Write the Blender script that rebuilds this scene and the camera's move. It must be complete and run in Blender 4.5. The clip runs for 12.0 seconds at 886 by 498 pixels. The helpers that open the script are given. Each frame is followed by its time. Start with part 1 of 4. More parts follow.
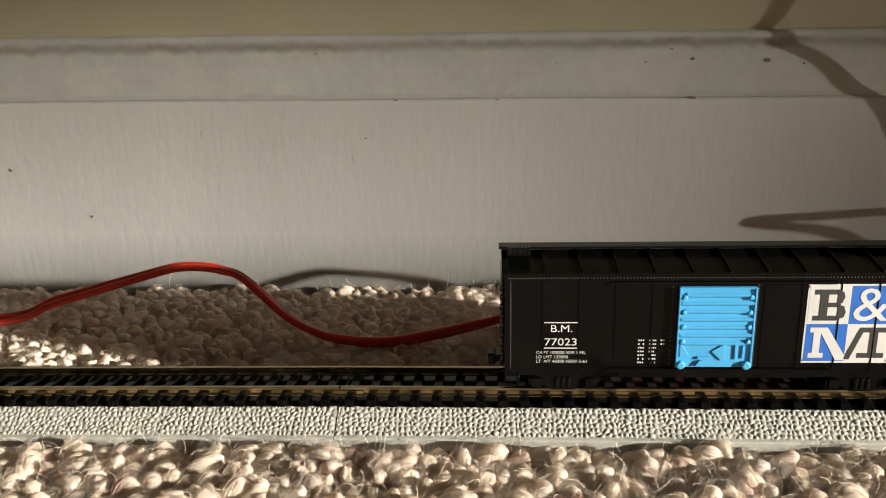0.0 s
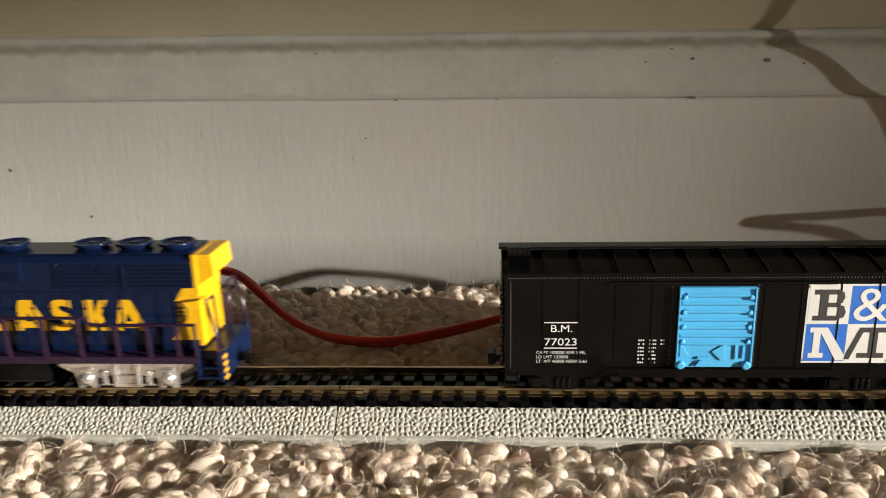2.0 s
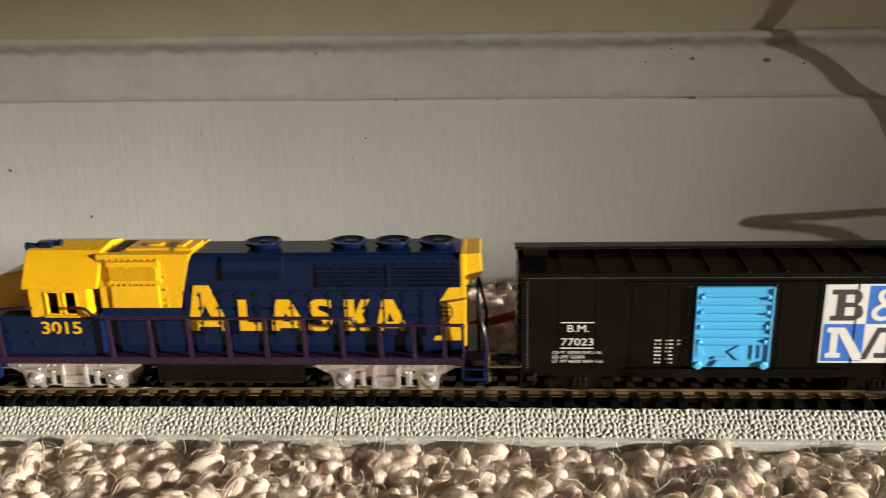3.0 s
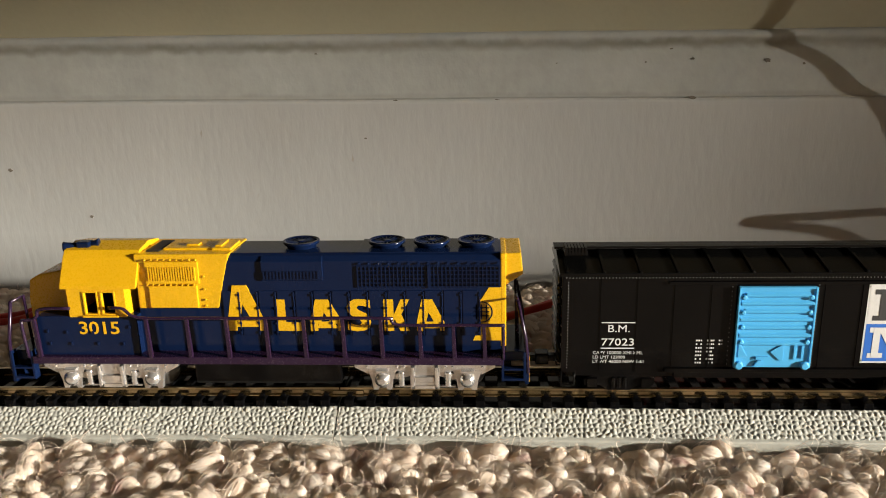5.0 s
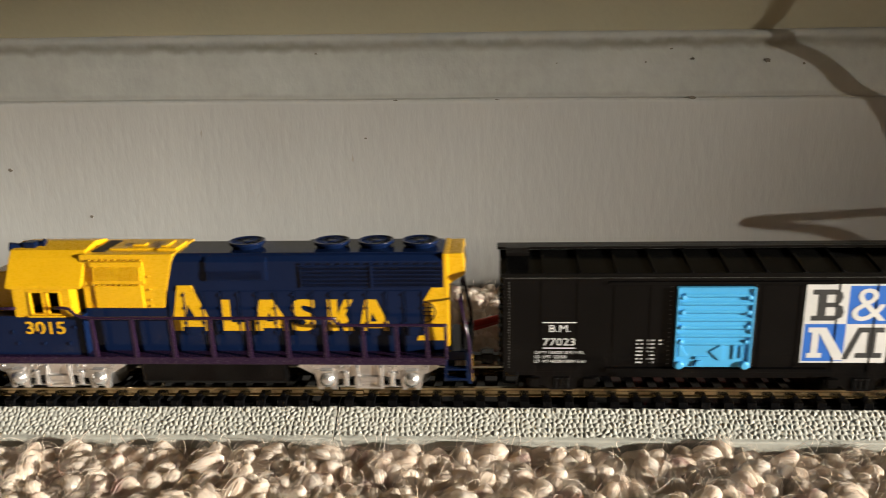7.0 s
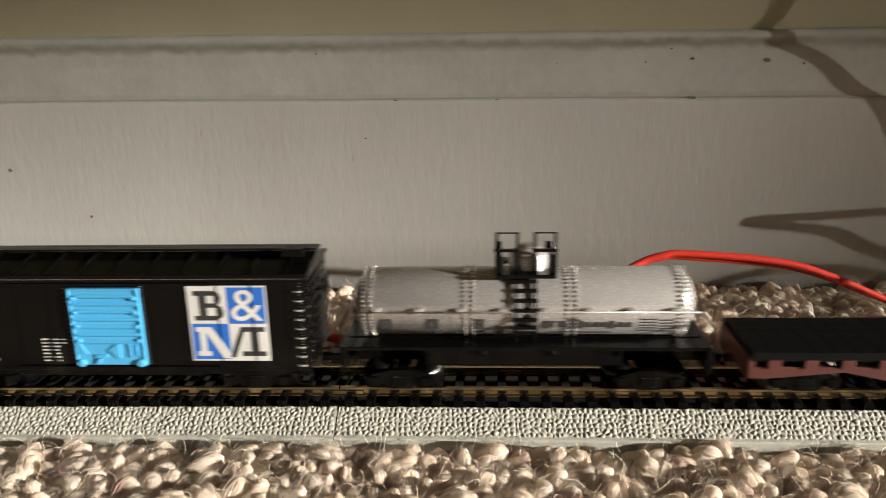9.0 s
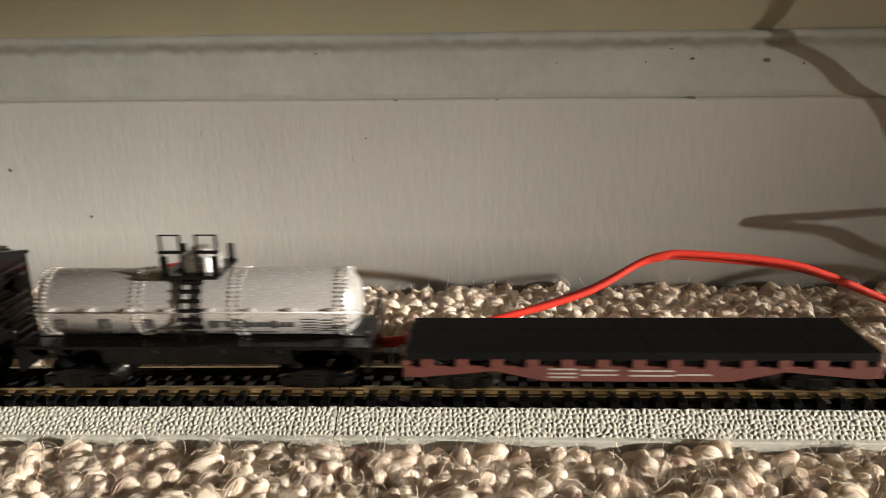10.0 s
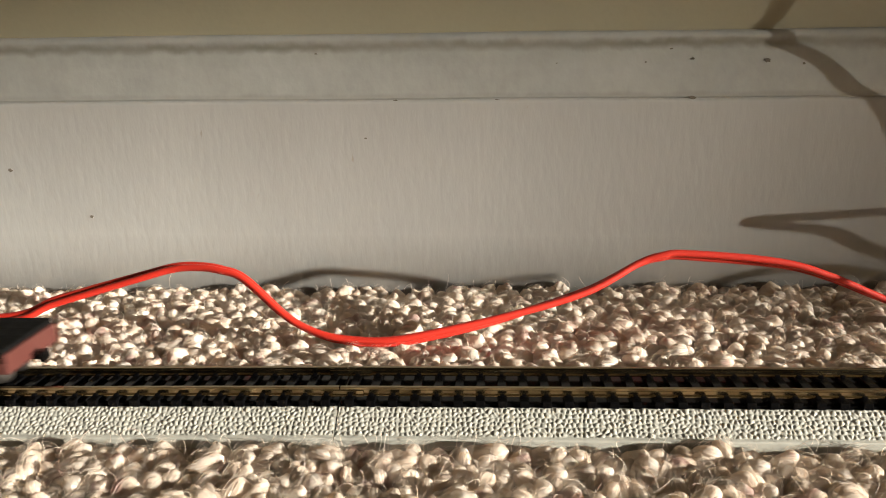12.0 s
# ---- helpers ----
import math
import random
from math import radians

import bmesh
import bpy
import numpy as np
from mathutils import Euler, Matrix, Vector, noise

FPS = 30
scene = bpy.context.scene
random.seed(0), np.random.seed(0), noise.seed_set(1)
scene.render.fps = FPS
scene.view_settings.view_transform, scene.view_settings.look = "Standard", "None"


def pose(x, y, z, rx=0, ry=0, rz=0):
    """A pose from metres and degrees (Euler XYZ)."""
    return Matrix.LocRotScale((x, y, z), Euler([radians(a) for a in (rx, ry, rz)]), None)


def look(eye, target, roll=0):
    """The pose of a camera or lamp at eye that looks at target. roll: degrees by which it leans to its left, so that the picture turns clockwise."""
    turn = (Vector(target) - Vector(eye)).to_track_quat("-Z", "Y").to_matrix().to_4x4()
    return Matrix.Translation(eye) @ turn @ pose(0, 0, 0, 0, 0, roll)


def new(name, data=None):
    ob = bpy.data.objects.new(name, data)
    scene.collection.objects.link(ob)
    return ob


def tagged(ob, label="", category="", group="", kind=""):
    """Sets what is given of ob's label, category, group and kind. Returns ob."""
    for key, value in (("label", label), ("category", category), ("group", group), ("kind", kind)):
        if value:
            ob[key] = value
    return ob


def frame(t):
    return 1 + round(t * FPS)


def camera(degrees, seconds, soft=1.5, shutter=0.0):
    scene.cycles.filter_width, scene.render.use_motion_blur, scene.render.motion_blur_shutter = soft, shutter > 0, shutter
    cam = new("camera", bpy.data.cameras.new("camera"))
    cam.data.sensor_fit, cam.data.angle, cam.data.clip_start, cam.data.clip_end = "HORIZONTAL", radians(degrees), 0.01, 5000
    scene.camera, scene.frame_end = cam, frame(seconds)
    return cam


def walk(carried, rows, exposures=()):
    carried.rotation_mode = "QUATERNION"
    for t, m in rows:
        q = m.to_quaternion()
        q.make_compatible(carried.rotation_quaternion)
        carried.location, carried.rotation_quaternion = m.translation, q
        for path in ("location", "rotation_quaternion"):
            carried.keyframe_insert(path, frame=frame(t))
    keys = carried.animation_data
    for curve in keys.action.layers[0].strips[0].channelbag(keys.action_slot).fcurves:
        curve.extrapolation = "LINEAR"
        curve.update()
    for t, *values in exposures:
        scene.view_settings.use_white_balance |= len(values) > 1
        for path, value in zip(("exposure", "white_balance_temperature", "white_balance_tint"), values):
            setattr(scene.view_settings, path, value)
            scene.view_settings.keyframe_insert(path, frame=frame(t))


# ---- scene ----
# Model trains on a carpet beside a painted baseboard. Shapes are written in millimetres and scaled by MM.
MM = 0.001
EAST, JAMB, LINTEL = 5500.0, -1812.0, 912.0  # the unseen east wall and the edges of its window opening, set to trim the sun


def P(x, y, z, rx=0, ry=0, rz=0):
    """A pose from millimetres and degrees."""
    return pose(x * MM, y * MM, z * MM, rx, ry, rz)


# ---- camera: it stands still, about 15 cm from the track ----
cam = camera(60, 12.0, soft=1.0, shutter=0.5)
EYE, AIM, ROLL = Vector((0.0, -0.14955, 0.07004)), Vector((-0.012400, 0.042675, 0.016220)), -1.32
STILL = look(EYE, AIM, ROLL)
walk(cam, [(0.0, STILL), (12.0, STILL)], exposures=[(0.0, 1.3), (2.5, 1.24), (5.0, 1.18), (8.8, 1.18), (10.0, 1.24), (12.0, 1.38)])

# ---- light: low evening sun and the sky through a window opening in the far east wall, and an added fill lamp ----
SUN_WAY = Vector((-2.9, 1.0, -0.44)).normalized()
world = bpy.data.worlds.new("sky")
scene.world = world
world.use_nodes = True
wn = world.node_tree
sky = wn.nodes.new("ShaderNodeTexSky")
sky.sky_type, sky.sun_disc = "NISHITA", False
sky.sun_elevation = math.asin(-SUN_WAY.z)
sky.sun_rotation = math.atan2(-SUN_WAY.x, -SUN_WAY.y)
back = wn.nodes["Background"]
back.inputs["Strength"].default_value = 0.12
wn.links.new(sky.outputs["Color"], back.inputs["Color"])
sun = new("sun", bpy.data.lights.new("sun", "SUN"))
sun.data.energy, sun.data.angle, sun.data.color = 5.0, radians(1.0), (1.0, 0.93, 0.82)
sun.matrix_world = look(Vector((0, 0, 0)) - SUN_WAY * 2.0, Vector((0, 0, 0)))
# area lamp added just inside the opening to fill the shadows
door_light = new("door_light", bpy.data.lights.new("door_light", "AREA"))
door_light.data.shape, door_light.data.size, door_light.data.size_y = "RECTANGLE", 1.1, 0.85
door_light.data.energy, door_light.data.color = 4.0, (1.0, 0.97, 0.95)
door_light.matrix_world = look((EAST * MM - 0.04, -2.4, 0.5), (0.0, -2.4, 0.5))


# ---- materials ----
def material(name, color, rough=0.5, metal=0.0, vary=0.12, grain=3.0, bump=0.1, big=0.12, stretch=(1, 1, 1), coat=0.0,
             spread=0.0, rough_vary=0.15, fleck=None, soft=0.0, shine=0.5, bands=()):
    """Colour with variation at two scales, uneven gloss and fine relief. grain and big are in cycles per millimetre."""
    m = bpy.data.materials.new(name)
    m.use_nodes = True
    nt = m.node_tree
    bs = nt.nodes["Principled BSDF"]
    bs.inputs["Metallic"].default_value = metal
    bs.inputs["Coat Weight"].default_value = coat
    bs.inputs["Specular IOR Level"].default_value = shine
    if soft:
        bs.inputs["Subsurface Weight"].default_value = soft
        bs.inputs["Subsurface Radius"].default_value = (1.0, 0.8, 0.6)
        bs.inputs["Subsurface Scale"].default_value = 0.003
    tc, mp = nt.nodes.new("ShaderNodeTexCoord"), nt.nodes.new("ShaderNodeMapping")
    mp.inputs["Scale"].default_value = tuple(1000 * s for s in stretch)
    nt.links.new(tc.outputs["Object"], mp.inputs["Vector"])
    fine, wide = nt.nodes.new("ShaderNodeTexNoise"), nt.nodes.new("ShaderNodeTexNoise")
    for n, s in ((fine, grain), (wide, big)):
        n.inputs["Scale"].default_value, n.inputs["Detail"].default_value = s, 5
        nt.links.new(mp.outputs["Vector"], n.inputs["Vector"])

    def maths(op, a, b):
        n = nt.nodes.new("ShaderNodeMath")
        n.operation = op
        for i, q in enumerate((a, b)):
            if isinstance(q, (int, float)):
                n.inputs[i].default_value = q
            else:
                nt.links.new(q, n.inputs[i])
        return n.outputs[0]

    level = maths("ADD", maths("MULTIPLY", maths("SUBTRACT", fine.outputs["Fac"], 0.5), vary),
                  maths("MULTIPLY", maths("SUBTRACT", wide.outputs["Fac"], 0.5), vary * 2))
    if spread:
        geo = nt.nodes.new("ShaderNodeNewGeometry")
        level = maths("ADD", level, maths("MULTIPLY", maths("SUBTRACT", geo.outputs["Random Per Island"], 0.5), spread))
    gain = maths("ADD", level, 1.0)
    scale = nt.nodes.new("ShaderNodeVectorMath")
    scale.operation = "SCALE"
    scale.inputs[0].default_value = color
    nt.links.new(gain, scale.inputs["Scale"])
    out = scale.outputs[0]
    if fleck:
        spots = nt.nodes.new("ShaderNodeTexNoise")
        spots.inputs["Scale"].default_value, spots.inputs["Detail"].default_value = fleck[1], 2
        nt.links.new(mp.outputs["Vector"], spots.inputs["Vector"])
        ramp = nt.nodes.new("ShaderNodeMapRange")
        ramp.inputs["From Min"].default_value, ramp.inputs["From Max"].default_value = fleck[2], fleck[3]
        nt.links.new(spots.outputs["Fac"], ramp.inputs["Value"])
        mix = nt.nodes.new("ShaderNodeMix")
        mix.data_type = "RGBA"
        nt.links.new(ramp.outputs["Result"], mix.inputs["Factor"])
        nt.links.new(out, mix.inputs[6])
        mix.inputs[7].default_value = (*fleck[0], 1)
        out = mix.outputs[2]
    for height, half, strength, tone in bands:  # darker tone along a level line, as in the grimy groove, broken up by noise
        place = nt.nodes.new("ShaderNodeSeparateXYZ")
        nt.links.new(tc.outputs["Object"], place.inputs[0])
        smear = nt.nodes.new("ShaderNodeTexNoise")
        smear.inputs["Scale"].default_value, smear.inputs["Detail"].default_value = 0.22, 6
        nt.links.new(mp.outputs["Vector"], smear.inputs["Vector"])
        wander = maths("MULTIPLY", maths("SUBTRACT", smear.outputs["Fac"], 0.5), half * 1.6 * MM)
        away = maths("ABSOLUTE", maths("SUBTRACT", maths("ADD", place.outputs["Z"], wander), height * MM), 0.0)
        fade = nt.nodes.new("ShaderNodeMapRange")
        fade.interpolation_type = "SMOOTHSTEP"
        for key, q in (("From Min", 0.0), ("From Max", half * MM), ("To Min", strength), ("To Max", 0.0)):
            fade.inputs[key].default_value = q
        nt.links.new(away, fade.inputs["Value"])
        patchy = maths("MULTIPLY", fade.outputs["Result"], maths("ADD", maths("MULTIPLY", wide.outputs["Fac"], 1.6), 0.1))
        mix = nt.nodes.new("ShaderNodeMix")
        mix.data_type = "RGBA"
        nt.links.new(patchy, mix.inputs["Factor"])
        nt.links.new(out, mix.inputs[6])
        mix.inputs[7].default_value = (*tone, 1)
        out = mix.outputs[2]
    nt.links.new(out, bs.inputs["Base Color"])
    nt.links.new(maths("ADD", maths("MULTIPLY", maths("SUBTRACT", fine.outputs["Fac"], 0.5), rough_vary * 2), rough), bs.inputs["Roughness"])
    if bump:
        bp = nt.nodes.new("ShaderNodeBump")
        bp.inputs["Strength"].default_value, bp.inputs["Distance"].default_value = bump, 0.0002
        nt.links.new(fine.outputs["Fac"], bp.inputs["Height"])
        nt.links.new(bp.outputs["Normal"], bs.inputs["Normal"])
    return m


BASE_PAINT = material("old_white_paint", (0.365, 0.366, 0.352), 0.55, vary=0.12, grain=0.45, bump=0.5, big=0.025, stretch=(1, 1, 0.3), fleck=((0.3, 0.27, 0.22), 0.5, 0.74, 0.8), bands=((0.3, 0.9, 0.28, (0.15, 0.145, 0.13)),))
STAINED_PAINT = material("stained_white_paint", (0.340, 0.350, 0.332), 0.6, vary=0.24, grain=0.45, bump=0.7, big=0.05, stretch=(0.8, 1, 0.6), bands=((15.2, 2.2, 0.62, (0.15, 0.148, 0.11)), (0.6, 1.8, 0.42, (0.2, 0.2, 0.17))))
WALL_PAINT = material("beige_wall_paint", (0.318, 0.300, 0.216), 0.6, vary=0.1, grain=0.6, bump=0.35, big=0.03)
ROOM_PAINT = material("room_paint", (0.62, 0.56, 0.46), 0.8, vary=0.06, grain=0.05, bump=0.0, big=0.003)
CEIL_PAINT = material("ceiling_paint", (0.78, 0.76, 0.72), 0.9, vary=0.05, grain=0.05, bump=0.0, big=0.003)
CHIP = material("bare_chip", (0.15, 0.13, 0.105), 0.8, vary=0.5)
BACKING = material("carpet_backing", (0.50, 0.40, 0.31), 0.95, vary=0.5, grain=0.4, bump=1.0, big=0.1)
ROADBED = material("grey_roadbed_plastic", (0.42, 0.42, 0.37), 0.58, vary=0.12, grain=1.5, bump=0.2, big=0.06)
TIE = material("black_tie_plastic", (0.003, 0.003, 0.0034), 0.2, vary=0.4, grain=2.0, bump=0.08, shine=0.16, rough_vary=0.06)
NICKEL = material("tarnished_nickel_rail", (0.46, 0.38, 0.235), 0.2, metal=1.0, vary=0.45, grain=0.5, bump=0.08, big=0.08, stretch=(0.2, 3, 3), rough_vary=0.2)
RED = material("red_wire_insulation", (0.55, 0.030, 0.017), 0.42, vary=0.12, grain=1.5, bump=0.12, big=0.05)
BLACK_CORD = material("black_cord", (0.02, 0.02, 0.02), 0.5, vary=0.2)
NAVY = material("navy_plastic", (0.0036, 0.0095, 0.035), 0.15, vary=0.2, grain=2.5, bump=0.06, rough_vary=0.04, shine=0.25)
YELLOW = material("yellow_plastic", (0.66, 0.37, 0.007), 0.28, vary=0.10, grain=2.5, bump=0.10, rough_vary=0.06)
VIOLET = material("dark_violet_plastic", (0.018, 0.0075, 0.024), 0.26, vary=0.2, grain=2.5, bump=0.03, rough_vary=0.06)
CHROME = material("bright_silver_metal", (0.74, 0.72, 0.70), 0.2, metal=0.85, vary=0.15, grain=2.0, bump=0.05, rough_vary=0.06)
BLACK = material("black_plastic", (0.0028, 0.0026, 0.0026), 0.15, vary=0.5, grain=2.0, bump=0.07, big=0.15, shine=0.22, rough_vary=0.05)
DUSTY = material("dusty_black_plastic", (0.003, 0.003, 0.0028), 0.2, vary=0.6, grain=1.5, bump=0.12, big=0.2, shine=0.2, rough_vary=0.06)
# pale grey painted as glints on black rivets and rungs; also the sill print
GLINT_PRINT = material("glint_and_print_grey", (0.26, 0.25, 0.23), 0.4, vary=0.5, grain=0.8, bump=0.0)
DARK = material("dark_interior", (0.006, 0.006, 0.007), 0.7, vary=0.2)
WHITE_INK = material("white_print", (0.62, 0.62, 0.605), 0.5, vary=0.2, grain=4.0, bump=0.0)
BLUE_INK = material("blue_print", (0.02, 0.13, 0.52), 0.45, vary=0.1, grain=3.0, bump=0.0)
SKYBLUE = material("sky_blue_plastic", (0.07, 0.38, 0.70), 0.35, vary=0.08, grain=2.0, bump=0.1)
SILVER = material("silver_tank_paint", (0.52, 0.51, 0.505), 0.26, metal=0.56, vary=0.1, grain=3.0, bump=0.08, big=0.1, rough_vary=0.06)
DARK_INK = material("black_print", (0.03, 0.03, 0.03), 0.5, vary=0.2, bump=0.0)
BROWN = material("brown_red_plastic", (0.085, 0.026, 0.021), 0.42, vary=0.2, grain=2.0, bump=0.15)
DECK = material("black_deck", (0.005, 0.005, 0.005), 0.6, vary=0.4, grain=1.0, bump=0.3, stretch=(0.3, 1, 1), shine=0.05)
WHEEL = material("wheel_steel", (0.12, 0.11, 0.10), 0.4, metal=0.8, vary=0.3)


def yarn_material():
    """Cream wool: fibre grain along each tuft (its own UV), light passing through the wool, pink-brown tufts here and there."""
    m = bpy.data.materials.new("cream_yarn")
    m.use_nodes = True
    nt = m.node_tree
    nt.nodes.remove(nt.nodes["Principled BSDF"])

    def node(kind, **values):
        n = nt.nodes.new(kind)
        for key, q in values.items():
            n.inputs[key.replace("_", " ")].default_value = q
        return n

    tc, geo = node("ShaderNodeTexCoord"), node("ShaderNodeNewGeometry")
    along = node("ShaderNodeMapping", Scale=(26.0, 1.6, 1.0))
    nt.links.new(tc.outputs["UV"], along.inputs["Vector"])
    grain = node("ShaderNodeTexNoise", Scale=1.0, Detail=4.0)
    nt.links.new(along.outputs["Vector"], grain.inputs["Vector"])
    patch = node("ShaderNodeTexNoise", Scale=170.0, Detail=2.0)
    nt.links.new(tc.outputs["Object"], patch.inputs["Vector"])

    def ramp(source, a, b, c, d):
        r = node("ShaderNodeMapRange")
        for key, q in zip(("From Min", "From Max", "To Min", "To Max"), (a, b, c, d)):
            r.inputs[key].default_value = q
        nt.links.new(source, r.inputs["Value"])
        return r.outputs["Result"]

    def blend(factor, a, b):
        x = node("ShaderNodeMix")
        x.data_type = "RGBA"
        nt.links.new(factor, x.inputs["Factor"])
        for i, q in ((6, a), (7, b)):
            if isinstance(q, tuple):
                x.inputs[i].default_value = (*q, 1)
            else:
                nt.links.new(q, x.inputs[i])
        return x.outputs[2]

    tone = blend(geo.outputs["Random Per Island"], (0.95, 0.81, 0.67), (0.99, 0.92, 0.83))
    tone = blend(ramp(patch.outputs["Fac"], 0.60, 0.69, 0.0, 0.7), tone, (0.58, 0.36, 0.31))
    tone = blend(ramp(grain.outputs["Fac"], 0.3, 0.46, 0.2, 0.0), tone, (0.62, 0.50, 0.38))
    bump = node("ShaderNodeBump", Strength=0.8, Distance=0.0003)
    nt.links.new(grain.outputs["Fac"], bump.inputs["Height"])
    skin, glow, mix = node("ShaderNodeBsdfDiffuse"), node("ShaderNodeBsdfTranslucent"), node("ShaderNodeMixShader", Fac=0.35)
    for n in (skin, glow):
        nt.links.new(tone, n.inputs["Color"])
        nt.links.new(bump.outputs["Normal"], n.inputs["Normal"])
    nt.links.new(skin.outputs[0], mix.inputs[1])
    nt.links.new(glow.outputs[0], mix.inputs[2])
    nt.links.new(mix.outputs[0], nt.nodes["Material Output"].inputs["Surface"])
    return m


YARN = yarn_material()


# ---- shapes, in millimetres ----
def box(bm, x0, x1, y0, y1, z0, z1, bevel=0.0):
    vs = [bm.verts.new((x, y, z)) for x in (x0, x1) for y in (y0, y1) for z in (z0, z1)]
    fs = [bm.faces.new([vs[i] for i in q]) for q in ((0, 1, 3, 2), (4, 6, 7, 5), (0, 4, 5, 1), (2, 3, 7, 6), (0, 2, 6, 4), (1, 5, 7, 3))]
    if bevel:
        es = list({e for f in fs for e in f.edges})
        bmesh.ops.bevel(bm, geom=es, offset=bevel, segments=2, affect="EDGES", profile=0.6)
    return bm


def prism(bm, outline, a, b, axis="y", bevel=0.0):
    """Extrude a flat outline from a to b. axis y: outline in x, z; axis x: in y, z; axis z: in x, y."""
    def at(p, k):
        return {"y": (p[0], k, p[1]), "x": (k, p[0], p[1]), "z": (p[0], p[1], k)}[axis]
    lo, hi = [bm.verts.new(at(p, a)) for p in outline], [bm.verts.new(at(p, b)) for p in outline]
    n = len(outline)
    fs = [bm.faces.new(lo[::-1]), bm.faces.new(hi)]
    fs += [bm.faces.new((lo[i], lo[(i + 1) % n], hi[(i + 1) % n], hi[i])) for i in range(n)]
    bmesh.ops.recalc_face_normals(bm, faces=fs)
    if bevel:
        bmesh.ops.bevel(bm, geom=list({e for f in fs for e in f.edges}), offset=bevel, segments=2, affect="EDGES", profile=0.6)
    return bm


def turned(bm, p0, p1, rings, segs=20):
    """A body of revolution about the line p0 p1: rings of (share of the way, radius)."""
    p0, p1 = Vector(p0), Vector(p1)
    w = (p1 - p0).normalized()
    u = w.orthogonal().normalized()
    v = w.cross(u)
    last = None
    for k, r in rings:
        c = p0.lerp(p1, k)
        ring = [bm.verts.new(c + (u * math.cos(a) + v * math.sin(a)) * max(r, 0.001)) for a in (2 * math.pi * i / segs for i in range(segs))]
        if last:
            for i in range(segs):
                bm.faces.new((last[i], last[(i + 1) % segs], ring[(i + 1) % segs], ring[i])).smooth = True
        else:
            bm.faces.new(ring[::-1])
        last = ring
    bm.faces.new(last)
    return bm


def rod(bm, p0, p1, r, segs=8):
    return turned(bm, p0, p1, ((0, r * 0.8), (0.01, r), (0.99, r), (1, r * 0.8)), segs)


def tube(bm, pts, r, segs=8):
    """A bent rod through points."""
    pts = [Vector(p) for p in pts]
    last = None
    u = None
    for i, p in enumerate(pts):
        w = (pts[min(i + 1, len(pts) - 1)] - pts[max(i - 1, 0)]).normalized()
        u = w.orthogonal().normalized() if u is None else (u - w * u.dot(w)).normalized()
        v = w.cross(u)
        ring = [bm.verts.new(p + (u * math.cos(a) + v * math.sin(a)) * r) for a in (2 * math.pi * k / segs for k in range(segs))]
        if last:
            for k in range(segs):
                bm.faces.new((last[k], last[(k + 1) % segs], ring[(k + 1) % segs], ring[k])).smooth = True
        else:
            bm.faces.new(ring[::-1])
        last = ring
    bm.faces.new(last)
    return bm


def curve_points(keys, steps=10):
    """A smooth line through points (Catmull-Rom)."""
    k = [Vector(q) for q in keys]
    k = [2 * k[0] - k[1]] + k + [2 * k[-1] - k[-2]]
    out = []
    for i in range(1, len(k) - 2):
        a, b, c, d = k[i - 1:i + 3]
        for s in range(steps):
            t = s / steps
            out.append(0.5 * ((2 * b) + (c - a) * t + (2 * a - 5 * b + 4 * c - d) * t * t + (3 * b - a - 3 * c + d) * t ** 3))
    return out + [k[-2]]


def text_bm(words, height, width=None, bold=0.0, thick=0.06):
    """Letters facing -y, lower left corner at the origin, as thin solid shapes."""
    cu = bpy.data.curves.new("letters", "FONT")
    cu.body, cu.size, cu.extrude, cu.offset, cu.resolution_u = words, 1.0, 0.0, bold, 3
    ob = bpy.data.objects.new("letters", cu)
    scene.collection.objects.link(ob)
    bpy.context.view_layer.update()
    me = bpy.data.meshes.new_from_object(ob.evaluated_get(bpy.context.evaluated_depsgraph_get()))
    bm = bmesh.new()
    bm.from_mesh(me)
    for f in bm.faces:
        f.smooth = False
    bpy.data.objects.remove(ob)
    bpy.data.curves.remove(cu)
    bpy.data.meshes.remove(me)
    xs, ys = [v.co.x for v in bm.verts], [v.co.y for v in bm.verts]
    x0, y0, sx, sy = min(xs), min(ys), max(xs) - min(xs), max(ys) - min(ys)
    ky = height / sy
    kx = width / sx if width else ky
    ex = bmesh.ops.extrude_face_region(bm, geom=list(bm.faces))
    top = {g for g in ex["geom"] if isinstance(g, bmesh.types.BMVert)}
    for v in bm.verts:
        v.co = ((v.co.x - x0) * kx, -thick if v in top else 0.0, (v.co.y - y0) * ky)
    bmesh.ops.recalc_face_normals(bm, faces=list(bm.faces))
    return bm


def moved(bm, x, y, z):
    bmesh.ops.translate(bm, verts=list(bm.verts), vec=(x, y, z))
    return bm


ORIGIN = [0.0, 0.0, 0.0]


def part(name, bm, mat, parent=None, label="", kind=""):
    """Link a bmesh, written in the place's millimetres, as one mesh object under a thing whose base is at ORIGIN."""
    for v in bm.verts:
        v.co = (v.co - Vector(ORIGIN)) * MM
    me = bpy.data.meshes.new(name)
    bm.to_mesh(me)
    bm.free()
    me.materials.append(mat)
    ob = new(name, me)
    ob.parent = parent
    if label or kind:
        tagged(ob, label, "", "", kind)
    return ob


def share(ob, dx, dy=0.0, dz=0.0):
    """A like piece on the same mesh, moved by millimetres, under the same thing."""
    c = ob.copy()
    scene.collection.objects.link(c)
    c.location = ob.location + Vector((dx, dy, dz)) * MM
    return c


